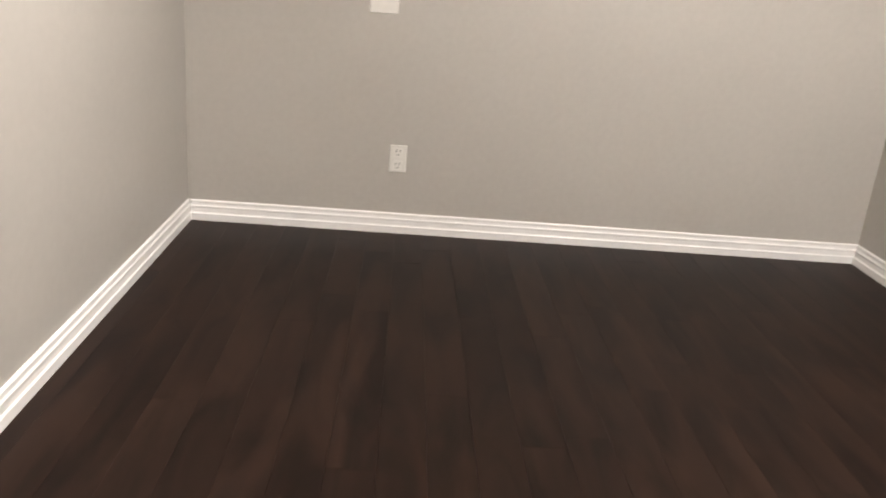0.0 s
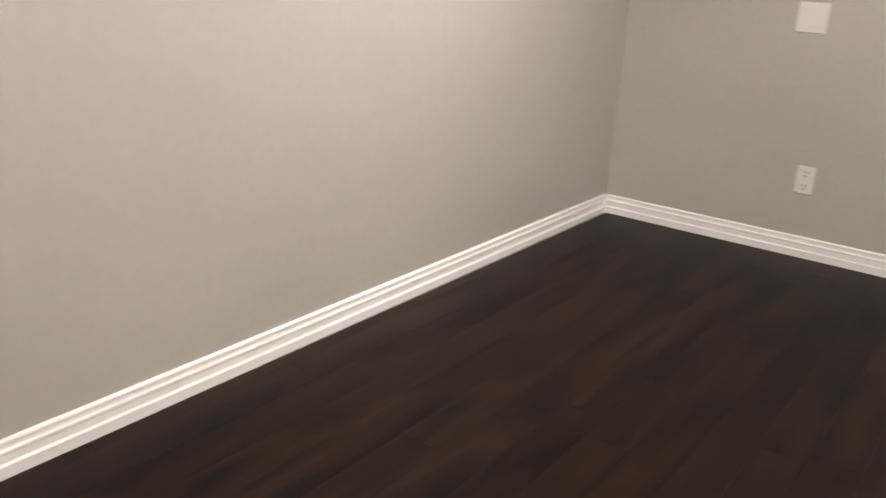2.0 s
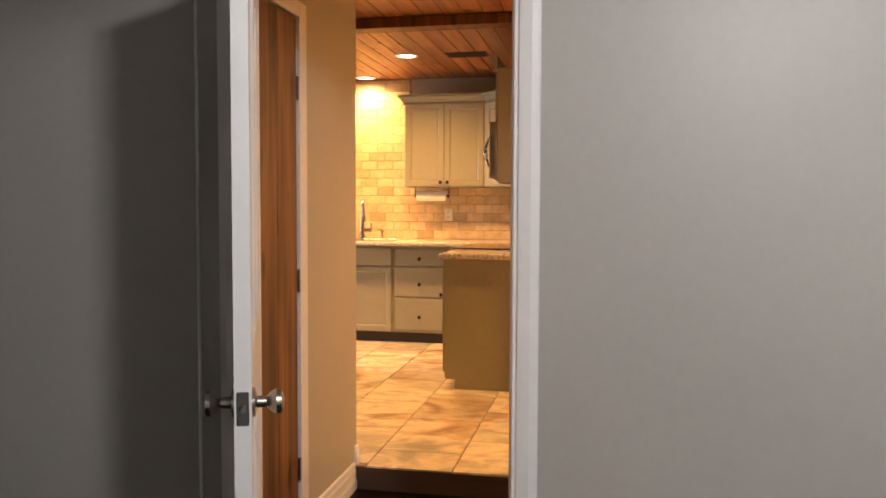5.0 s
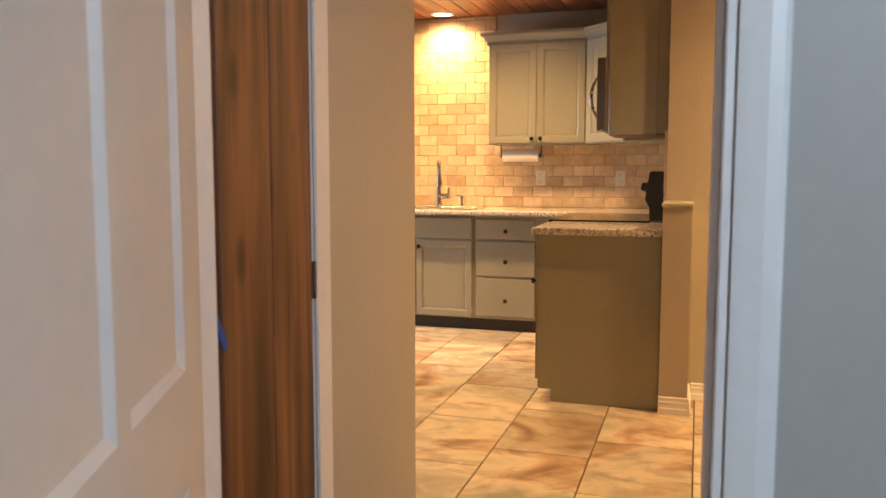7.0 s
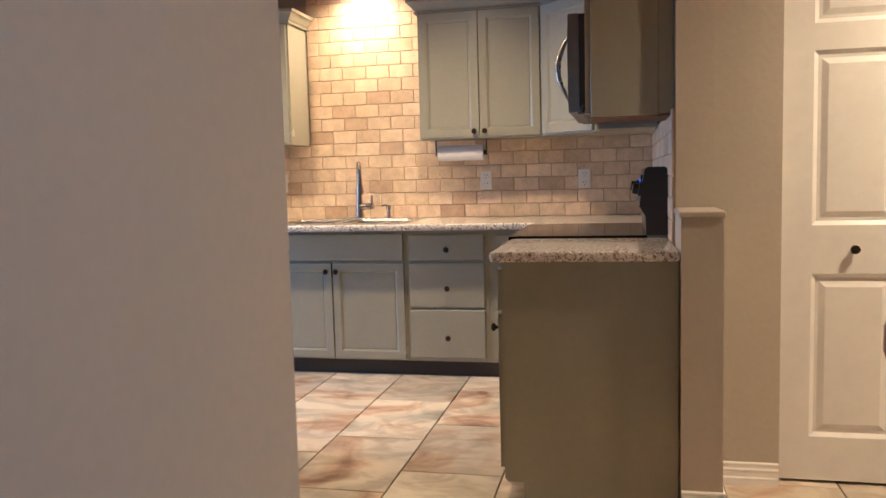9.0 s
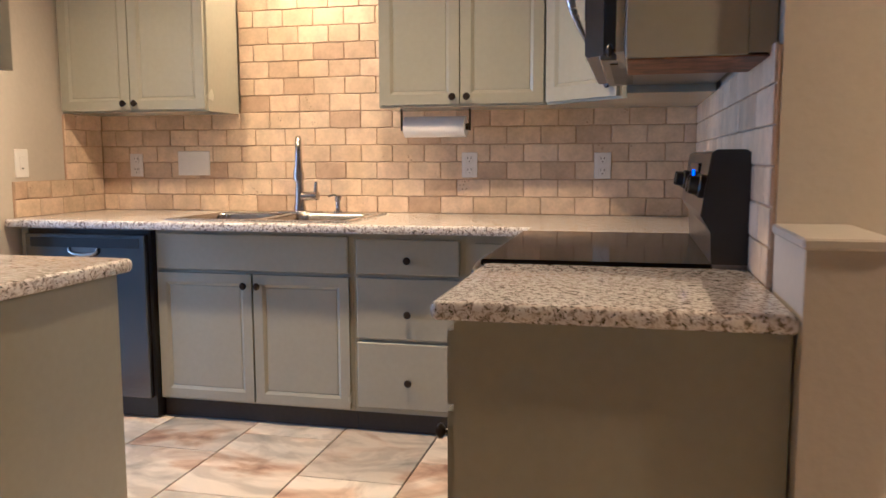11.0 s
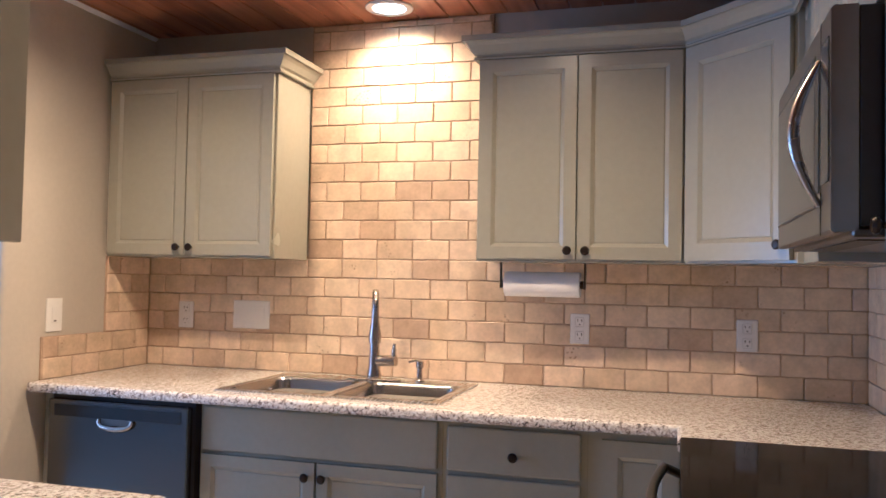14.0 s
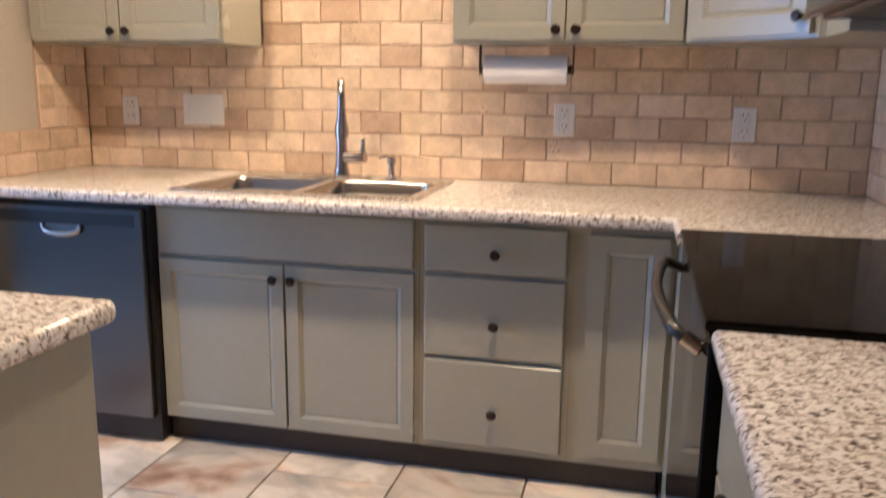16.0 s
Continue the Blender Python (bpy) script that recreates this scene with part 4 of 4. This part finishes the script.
side_front(pn, "door", 5.665, 6.175, 0.222, 0.800, 0.0135, (5.70, 0.745))

ic = thing("counter_cabinet", (-1.3, 5.2, KF), "grey-green base cabinet with a plain back panel", "cabinet")
part("back_panel", box(-1.012, -0.996, 4.0, 6.045, KF, 0.9965, 0.002), CAB, ic)
part("body", box(-1.62, -1.0125, 4.0, 6.028, KF, 0.9965), CABDARK, ic)
part("end_panel", box(-1.62, -1.0125, 6.0285, 6.045, KF, 0.9965, 0.002), CAB, ic)
hc = thing("hanging_cabinet", (-1.25, 5.0, 1.515), "grey-green wall cabinet hung over the facing counter", "cabinet")
part("body", box(-1.42, -1.088, 3.985, 5.79, 1.520, 2.50, 0.002), CAB, hc)
part("back_panel", box(-1.0875, -1.070, 3.985, 5.795, 1.515, 2.50, 0.003), CAB, hc)
part("top_filler", box(-1.42, -1.075, 3.985, 5.785, 2.5005, CEIL - 0.001), CAB, hc)

# ---------------------------------------------------------------- sink, tap, soap
sk = thing("sink", (-1.23, 7.63, CT), "stainless double-bowl sink set in the granite", "sink")
X, Y = [-1.668, -1.628, -1.255, -1.212, -0.840, -0.800], [7.353, 7.395, 7.790, 7.912]
bm = bmesh.new()
for i in range(5):
    for j in range(3):
        if not (j == 1 and i in (1, 3)):
            bm.faces.new([bm.verts.new((X[a], Y[b], CT + 0.006)) for a, b in ((i, j), (i + 1, j), (i + 1, j + 1), (i, j + 1))])
bmesh.ops.remove_doubles(bm, verts=bm.verts, dist=1e-5)
r = bmesh.ops.extrude_face_region(bm, geom=bm.faces[:])
bmesh.ops.translate(bm, verts=[v for v in r["geom"] if isinstance(v, bmesh.types.BMVert)], vec=(0, 0, -0.0055))
part("rim", bm, STEEL, sk, "bright brushed rim")
for x0, x1 in ((-1.628, -1.255), (-1.212, -0.840)):
    bm = bmesh.new()
    loops = []
    for inset, z, rr in ((0, CT + 0.0063, 0.05), (0.008, CT - 0.004, 0.05), (0.018, CT - 0.13, 0.05), (0.03, CT - 0.165, 0.05), (0.06, CT - 0.178, 0.04)):
        loops.append([bm.verts.new((x, y, z)) for x, y in rounded(x0 + inset, x1 - inset, 7.395 + inset, 7.790 - inset, rr)])
    for a, b in zip(loops, loops[1:]):
        for k in range(len(a)):
            bm.faces.new((a[k], a[(k + 1) % len(a)], b[(k + 1) % len(a)], b[k]))
    bm.faces.new(loops[-1])
    bw = part("bowl", bm, SINKSTEEL, sk, smooth=True)
    part("drain", lathe([(0.042, 0), (0.042, 0.003), (0.030, 0.004), (0.0, 0.002)], ((x0 + x1) / 2, 7.60, CT - 0.1778)), CHROME, bw, "round sink drain", True)

fa = thing("kitchen_tap", (-1.228, 7.845, CT + 0.006), "brushed nickel pull-down kitchen tap on the sink", "tap")
part("deck_plate", slab(rounded(-1.345, -1.111, 7.815, 7.875, 0.029), CT + 0.0065, CT + 0.013, 0.003), CHROME, fa, smooth=True)
part("column", lathe([(0.030, 0), (0.030, 0.02), (0.024, 0.04), (0.0215, 0.10), (0.0185, 0.16), (0.0140, 0.20)], (-1.228, 7.845, CT + 0.013)), CHROME, fa, smooth=True)
pts = [(-1.228, 7.845, CT + 0.19), (-1.228, 7.845, CT + 0.31)]
for k in range(1, 13):
    a = math.pi * k / 12
    d = 0.050 * (1 - math.cos(a))
    pts.append((-1.228 + 0.36 * d, 7.845 - 0.933 * d, CT + 0.31 + 0.058 * math.sin(a)))
part("neck", tube(pts, 0.0140), CHROME, fa, smooth=True)
part("spray_head", lathe([(0.0145, 0), (0.0145, -0.03), (0.0175, -0.070), (0.0255, -0.112), (0.0245, -0.142)][::-1], (-1.192, 7.7517, CT + 0.308)), CHROME, fa, smooth=True)
part("valve", tube([(-1.215, 7.845, CT + 0.085), (-1.132, 7.840, CT + 0.090)], 0.0225), CHROME, fa, smooth=True)
part("lever", tube([(-1.143, 7.84, CT + 0.098), (-1.140, 7.838, CT + 0.13), (-1.138, 7.835, CT + 0.158)], 0.006, radii=[0.012, 0.009, 0.007]), CHROME, fa, smooth=True)
so = thing("soap_dispenser", (-1.035, 7.86, CT + 0.006), "small brushed nickel soap pump beside the tap", "soap pump")
part("body", lathe([(0.020, 0), (0.020, 0.008), (0.012, 0.014), (0.011, 0.055), (0.016, 0.06), (0.016, 0.082), (0.006, 0.086)], (-1.035, 7.86, CT + 0.0065)), CHROME, so, smooth=True)
part("spout", tube([(-1.035, 7.86, CT + 0.085), (-1.050, 7.845, CT + 0.094), (-1.072, 7.825, CT + 0.088)], 0.005), CHROME, so, smooth=True)

# paper towel under the wall cabinet
pt = thing("paper_towel_holder", (-0.54, 7.86, 1.44), "white paper towel roll under the wall cabinet", "paper towel")
part("roll", lathe([(0.018, 0), (0.048, 0.0), (0.048, 0.288), (0.018, 0.288)], (-0.672, 7.80, 1.449), (1, 0, 0), ring=True), PAPER, pt, smooth=True)
part("core", lathe([(0.015, -0.012), (0.015, 0.302)], (-0.672, 7.80, 1.449), (1, 0, 0)), KNOB, pt)
for x in (-0.690, -0.366):
    part("bracket", box(x - 0.0025, x + 0.0025, 7.788, 7.812, 1.432, 1.532, 0.001), KNOB, pt)

# ---------------------------------------------------------------- microwave and range
mw = thing("microwave", (0.45, 6.7, 1.56), "stainless over-the-range microwave with a bowed handle", "microwave")
part("case", box(0.285, 0.643, 6.303, 7.100, 1.575, 1.980, 0.003), BLACK, mw)
bm = bmesh.new()
f = bm.faces.new([bm.verts.new((x, 6.303, z)) for x, z in ((0.2845, 1.982), (0.244, 1.982), (0.238, 1.976), (0.238, 1.570), (0.244, 1.564), (0.2845, 1.570))])
r = bmesh.ops.extrude_face_region(bm, geom=[f])
bmesh.ops.translate(bm, verts=[v for v in r["geom"] if isinstance(v, bmesh.types.BMVert)], vec=(0, 0.797, 0))
part("door", bm, MWSTEEL, mw, "stainless door")
part("window", box(0.2355, 0.2385, 6.475, 7.088, 1.628, 1.928, 0.001), SMOKED, mw, "smoked glass window in a thin black line")
part("window_trim", box(0.2360, 0.2383, 6.470, 7.093, 1.623, 1.933, 0.0005), BLACK, mw)
part("door_gap", box(0.2368, 0.2384, 6.4085, 6.4105, 1.566, 1.980), BLACK, mw)
# thin black strip on the door face behind the handle
part("handle_backing", box(0.2352, 0.2384, 6.425, 6.468, 1.65, 1.90, 0.001), BLACK, mw)
part("control_panel", box(0.2355, 0.2385, 6.318, 6.398, 1.66, 1.93, 0.001), SMOKED, mw)
hp = [(0.236, 6.412, 1.622)]
for k in range(13):
    a = math.pi * k / 12
    hp.append((0.230 - 0.042 * math.sin(a), 6.412, 1.634 + 0.26 * k / 12))
hp.append((0.236, 6.412, 1.906))
part("handle", tube(hp, 0.011, radii=[0.0055] + [0.006 + 0.006 * math.sin(math.pi * k / 12) for k in range(13)] + [0.0055]), CHROME, mw, "bowed stainless handle", True)
part("underside", box(0.275, 0.640, 6.310, 7.095, 1.558, 1.5745, 0.004), DARKSTEEL, mw)
part("vent_grille", box(0.30, 0.36, 6.40, 7.00, 1.5555, 1.5578), BLACK, mw)

rg = thing("range", (0.3, 6.6, KF), "black glass-top electric range with stainless trim", "range")
part("body", box(0.030, 0.630, 6.205, 7.040, KF + 0.02, 1.0245), BLACK, rg)
part("cooktop", box(-0.018, 0.565, 6.197, 7.047, 1.025, 1.043, 0.005, seg=2), GLASSK, rg, "glossy black ceramic cooktop")
part("oven_door", box(-0.010, 0.0295, 6.210, 7.035, 0.33, 1.005, 0.004), GLASSK, rg, "black glass oven door")
part("drawer_front", box(-0.005, 0.0295, 6.210, 7.035, 0.15, 0.32, 0.004), BLACK, rg)
hp = [(-0.012, 6.31, 0.965), (-0.045, 6.32, 0.980)] + [(-0.058 - 0.022 * math.sin(math.pi * k / 10), 6.335 + 0.057 * k, 0.988) for k in range(11)] + [(-0.045, 6.92, 0.980), (-0.012, 6.93, 0.965)]
part("oven_handle", tube(hp, 0.012), BLACK, rg, "dark bowed oven handle", True)
part("handle_mount", tube([(-0.011, 6.305, 0.962), (-0.040, 6.317, 0.978)], 0.0135), CHROME, rg, "bright handle mount", True)
bm = bmesh.new()
f = bm.faces.new([bm.verts.new((x, 6.197, z)) for x, z in ((0.562, 1.03), (0.643, 1.03), (0.643, 1.312), (0.630, 1.322), (0.566, 1.322), (0.556, 1.314), (0.534, 1.165), (0.558, 1.124))])
r = bmesh.ops.extrude_face_region(bm, geom=[f])
bmesh.ops.translate(bm, verts=[v for v in r["geom"] if isinstance(v, bmesh.types.BMVert)], vec=(0, 0.85, 0))
bg = part("backguard", bm, DARKSTEEL, rg, "dark control panel")
bm = bmesh.new()
f = bm.faces.new([bm.verts.new((x, 6.190, z)) for x, z in ((0.558, 1.044), (0.645, 1.044), (0.645, 1.315), (0.632, 1.325), (0.564, 1.325), (0.552, 1.316), (0.530, 1.164), (0.555, 1.122))])
r = bmesh.ops.extrude_face_region(bm, geom=[f])
bmesh.ops.translate(bm, verts=[v for v in r["geom"] if isinstance(v, bmesh.types.BMVert)], vec=(0, 0.0065, 0))
part("end_cap", bm, BLACK, bg, "black end cap")
for y in (6.262, 6.352, 6.892, 6.982):
    part("knob", lathe([(0.030, 0), (0.030, 0.014), (0.024, 0.018), (0.022, 0.040), (0.0, 0.043)], (0.545, y, 1.232), (-0.99, 0, 0.145), 18), BLACK, bg, "black burner knob", True)
part("display_panel", box(0.543, 0.575, 6.48, 6.78, 1.225, 1.290, 0.001), GLASSK, bg)
part("display", box(0.5405, 0.5429, 6.625, 6.665, 1.248, 1.270), BLUELED, bg, "blue lit clock display")

# ---------------------------------------------------------------- bar, lamps, vent
bar = thing("breakfast_bar", (1.7, 4.0, KF), "breakfast bar with a rounded end and dark edge", "bar")
def capsule(inset):
    pts = [(3.39, 4.47 - inset), ]
    for k in range(17):
        a = radians(90 + 180 * k / 16)
        pts.append((1.148 + (0.28 - inset) * math.cos(a), 4.07 + (0.40 - inset) * math.sin(a)))
    pts.append((3.39, 3.67 + inset))
    return pts
part("edge", slab(capsule(0.0), 0.998, 1.046, 0.003), BAREDGE, bar, "dark edge band")
part("top", slab(capsule(0.006), 1.0465, 1.051, 0.001), BARTOP, bar, "pale laminate top")
part("knee_wall", box(1.55, 3.39, 3.96, 4.08, KF - 0.008, 0.9975), WALL_B, bar)

for cx, cy in CANS:
    c = thing("recessed_light", (cx, cy, CEIL), "round recessed ceiling light, lit warm white", "ceiling light", "recessed kitchen lights")
    part("trim_ring", lathe([(0.070, -0.006), (0.098, -0.006), (0.100, -0.001), (0.070, -0.001)], (cx, cy, CEIL), n=32, ring=True), TRIM, c, smooth=True)
    part("bulb", lathe([(0.0, -0.004), (0.069, -0.004), (0.069, -0.001), (0.0, -0.001)], (cx, cy, CEIL), n=32), CANGLOW, c, "glowing diffuser")
vt = thing("ceiling_vent", (-0.03, 6.82, CEIL), "brown slatted ceiling vent", "vent")
part("frame", box(-0.20, 0.14, 6.73, 6.91, CEIL - 0.008, CEIL - 0.001, 0.002), VENT, vt)
for k in range(9):
    part("slat", box(-0.18, 0.12, 6.748 + 0.018 * k, 6.756 + 0.018 * k, CEIL - 0.012, CEIL - 0.0085), VENT, vt)
dm = thing("dome_light", (*DOME, ROOM_CEIL), "flush ceiling light with a frosted dome", "ceiling light")
part("base", lathe([(0.15, -0.025), (0.16, -0.02), (0.16, -0.001), (0.0, -0.001)], (*DOME, ROOM_CEIL), n=32), CHROME, dm, smooth=True)
part("diffuser", lathe([(0.0, -0.085), (0.09, -0.075), (0.135, -0.05), (0.145, -0.0255), (0.0, -0.0255)], (*DOME, ROOM_CEIL), n=32), DOMEGLOW, dm, "frosted glowing dome", True)

rc = thing("recessed_light", (*ROOM_CAN, ROOM_CEIL), "round recessed ceiling light, lit neutral white", "ceiling light")
part("trim_ring", lathe([(0.070, -0.006), (0.098, -0.006), (0.100, -0.001), (0.070, -0.001)], (*ROOM_CAN, ROOM_CEIL), n=32, ring=True), TRIM, rc, smooth=True)
part("bulb", lathe([(0.0, -0.004), (0.069, -0.004), (0.069, -0.001), (0.0, -0.001)], (*ROOM_CAN, ROOM_CEIL), n=32), DOMEGLOW, rc, "glowing diffuser")

# ---------------------------------------------------------------- bricks, tiles and planks
random.seed(11)
CACHE = {}


def piece(name, sx, sy, sz, mat, bevel, loc, parent, rot=None):
    key = (name, round(sx, 4), round(sy, 4), round(sz, 4))
    if key not in CACHE:
        bm = box(-sx / 2, sx / 2, -sy / 2, sy / 2, -sz / 2, sz / 2, bevel)
        me = bpy.data.meshes.new(name)
        bm.to_mesh(me)
        bm.free()
        me.materials.append(mat)
        CACHE[key] = me
    ob = new(name, CACHE[key])
    ob.location = loc
    if rot:
        ob.rotation_euler = rot
    ob.parent = parent
    return ob


BW, BH, GAP, BZ = 0.1632, 0.0845, 0.0038, 1.034


def courses(a0, a1, z0, z1, first, put, ref=None):
    """Running bond between a0 and a1, cut at the ends; put(centre, length, z, height)."""
    row = first
    z = z0
    while z < z1 - 0.012:
        h = min(BH, z1 - z)
        a = a0 - (BW / 2 if row % 2 else 0)
        if ref is not None:
            a = ref + (BW / 2 if row % 2 else 0)
            a += math.floor((a0 - a) / BW) * BW
        while a < a1 - 0.01:
            s, e = max(a, a0), min(a + BW, a1)
            if e - s > 0.018:
                put((s + e) / 2, e - s - GAP, z + h / 2, h - GAP)
            a += BW
        z += BH
        row += 1


def bed(name, bm, parent):
    return part(name, bm, GROUT, parent)


sinkwall, westwall, rangewall = (bpy.data.objects[n] for n in ("wall_sink", "wall_kitchen_west", "wall_range"))
bm = box(-2.4415, 0.656, 8.004, 8.0115, CT - 0.03, UZ0 + 0.02)
box(-1.615, -0.782, 8.0042, 8.0117, UZ0 + 0.02, CEIL - 0.001, bm=bm)
bed("grout", bm, sinkwall)


def worn_brick(sx, sz, along, kind):
    """A tumbled tile with uneven edges and soft corners; its face looks along -y, or across x."""
    key = ("brick", sx, round(sz, 4), along, kind)
    if key not in CACHE:
        rnd = random.Random(kind * 77 + int(sx * 1000))
        bm = bmesh.new()
        rings = []
        outline = []
        for (ax, az), (bx_, bz) in (((-1, -1), (1, -1)), ((1, -1), (1, 1)), ((1, 1), (-1, 1)), ((-1, 1), (-1, -1))):
            steps = 4 if az == bz and sx > 0.09 else 2
            for k in range(steps):
                f = k / steps
                outline.append((ax + (bx_ - ax) * f, az + (bz - az) * f, k == 0))
        wob = [(rnd.uniform(-0.0009, 0.0011), rnd.uniform(0.0003, 0.0013) if c else rnd.uniform(0, 0.0008)) for _, _, c in outline]
        for inset, depth in ((0.0, 0.0045), (0.0, -0.0025), (0.0026, -0.0045)):
            ring = []
            for (u, w, c), (o, cut) in zip(outline, wob):
                x_ = u * (sx / 2 - inset + (o if abs(u) == 1 else 0) - (cut if c else 0))
                z_ = w * (sz / 2 - inset + (o if abs(w) == 1 else 0) - (cut if c else 0))
                ring.append(bm.verts.new((x_, depth, z_) if along == "x" else (-depth * SIDE[kind % 2], x_, z_)))
            rings.append(ring)
        for a, b in zip(rings, rings[1:]):
            for k in range(len(a)):
                bm.faces.new((a[k], a[(k + 1) % len(a)], b[(k + 1) % len(a)], b[k]))
        bm.faces.new(rings[-1])
        bmesh.ops.recalc_face_normals(bm, faces=bm.faces)
        me = bpy.data.meshes.new("brick")
        bm.to_mesh(me)
        bm.free()
        me.materials.append(BRICK)
        CACHE[key] = me
    return CACHE[key]


SIDE = (1, -1)


def brick(loc, sx, sy, sz, parent, along):
    """Face towards -y on the sink wall; on the side walls even kinds look to +x, odd ones to -x."""
    j = random.uniform(-0.0012, 0.0012)
    kind = random.randrange(8)
    if along == "y":
        kind = kind // 2 * 2 + (1 if loc[0] > 0 else 0)
    ob = new("brick", worn_brick(round(sx, 3), sz, along, kind))
    ob.location = (loc[0], loc[1] + j, loc[2]) if along == "x" else (loc[0] + j, loc[1], loc[2])
    ob.parent = parent


def on_sink(c, ln, z, h):
    brick((c, 8.002, z), ln, 0, h, sinkwall, "x")


courses(-2.432, 0.646, BZ, BZ + 6 * BH, 0, on_sink, -1.53)
courses(-1.612, -0.785, BZ + 6 * BH, CEIL - 0.004, 1, on_sink, -1.53)
bed("grout", box(RWX - 0.0075, RWX - 0.0005, 5.902, 8.0, CT - 0.03, UZ0), rangewall)
courses(5.905, 7.995, BZ, BZ + 6 * BH, 1, lambda c, ln, z, h: brick((RWX - 0.0095, c, z), ln, 0, h, rangewall, "y"))
bm = box(LWX + 0.0005, LWX + 0.0075, 7.335, 8.0, CT - 0.03, BZ + 2 * BH)
box(LWX + 0.0006, LWX + 0.0076, 7.70, 8.0, BZ + 2 * BH, UZ0, bm=bm)
bed("grout", bm, westwall)
courses(7.337, 7.995, BZ, BZ + 2 * BH, 0, lambda c, ln, z, h: brick((LWX + 0.0095, c, z), ln, 0, h, westwall, "y"))
courses(7.702, 7.995, BZ + 2 * BH, BZ + 6 * BH, 0, lambda c, ln, z, h: brick((LWX + 0.0095, c, z), ln, 0, h, westwall, "y"))

# kitchen floor tiles, 0.42 by 0.62, each column shifted by a third
TW, TL = 0.4195, 0.623
col = -6
x = -0.010 + col * TW
while x < 3.38:
    xa, xb = max(x, LWX - 0.1), min(x + TW, 3.39)
    y = 5.46 + ((col * 0.37) % 1.0) * TL - 4 * TL
    while y < SINKY:
        ya, yb = max(y, HY - 0.008), min(y + TL, SINKY)
        if yb - ya > 0.03 and xb - xa > 0.03:
            piece("tile", round(xb - xa - 0.006, 3), round(yb - ya - 0.006, 3), 0.010, TILE, 0.0015, ((xa + xb) / 2, (ya + yb) / 2, KF - 0.005), floor_kitchen)
        y += TL
    x += TW
    col += 1

# dark planks of the room and hall, running along x
PW = 0.1175
y = -0.46
while y < HY - 0.014:
    yb = min(y + PW, HY - 0.013)
    x = WX - random.uniform(0, 1.1)
    stop = EX if y < DY else 3.4
    start = WX if y < DY else HX
    while x < stop:
        ln = random.choice((0.6, 0.9, 1.2, 1.2, 1.5))
        xa, xb = max(x, start), min(x + ln, stop)
        if xb - xa > 0.04 and yb - y > 0.02:
            piece("plank", round(xb - xa - 0.0003, 4), round(yb - y - 0.0003, 4), 0.012, DARKWOOD, 0.0002, ((xa + xb) / 2, (y + yb) / 2, -0.006 + random.uniform(0, 0.0002)), floor_room)
        x += ln
    y += PW
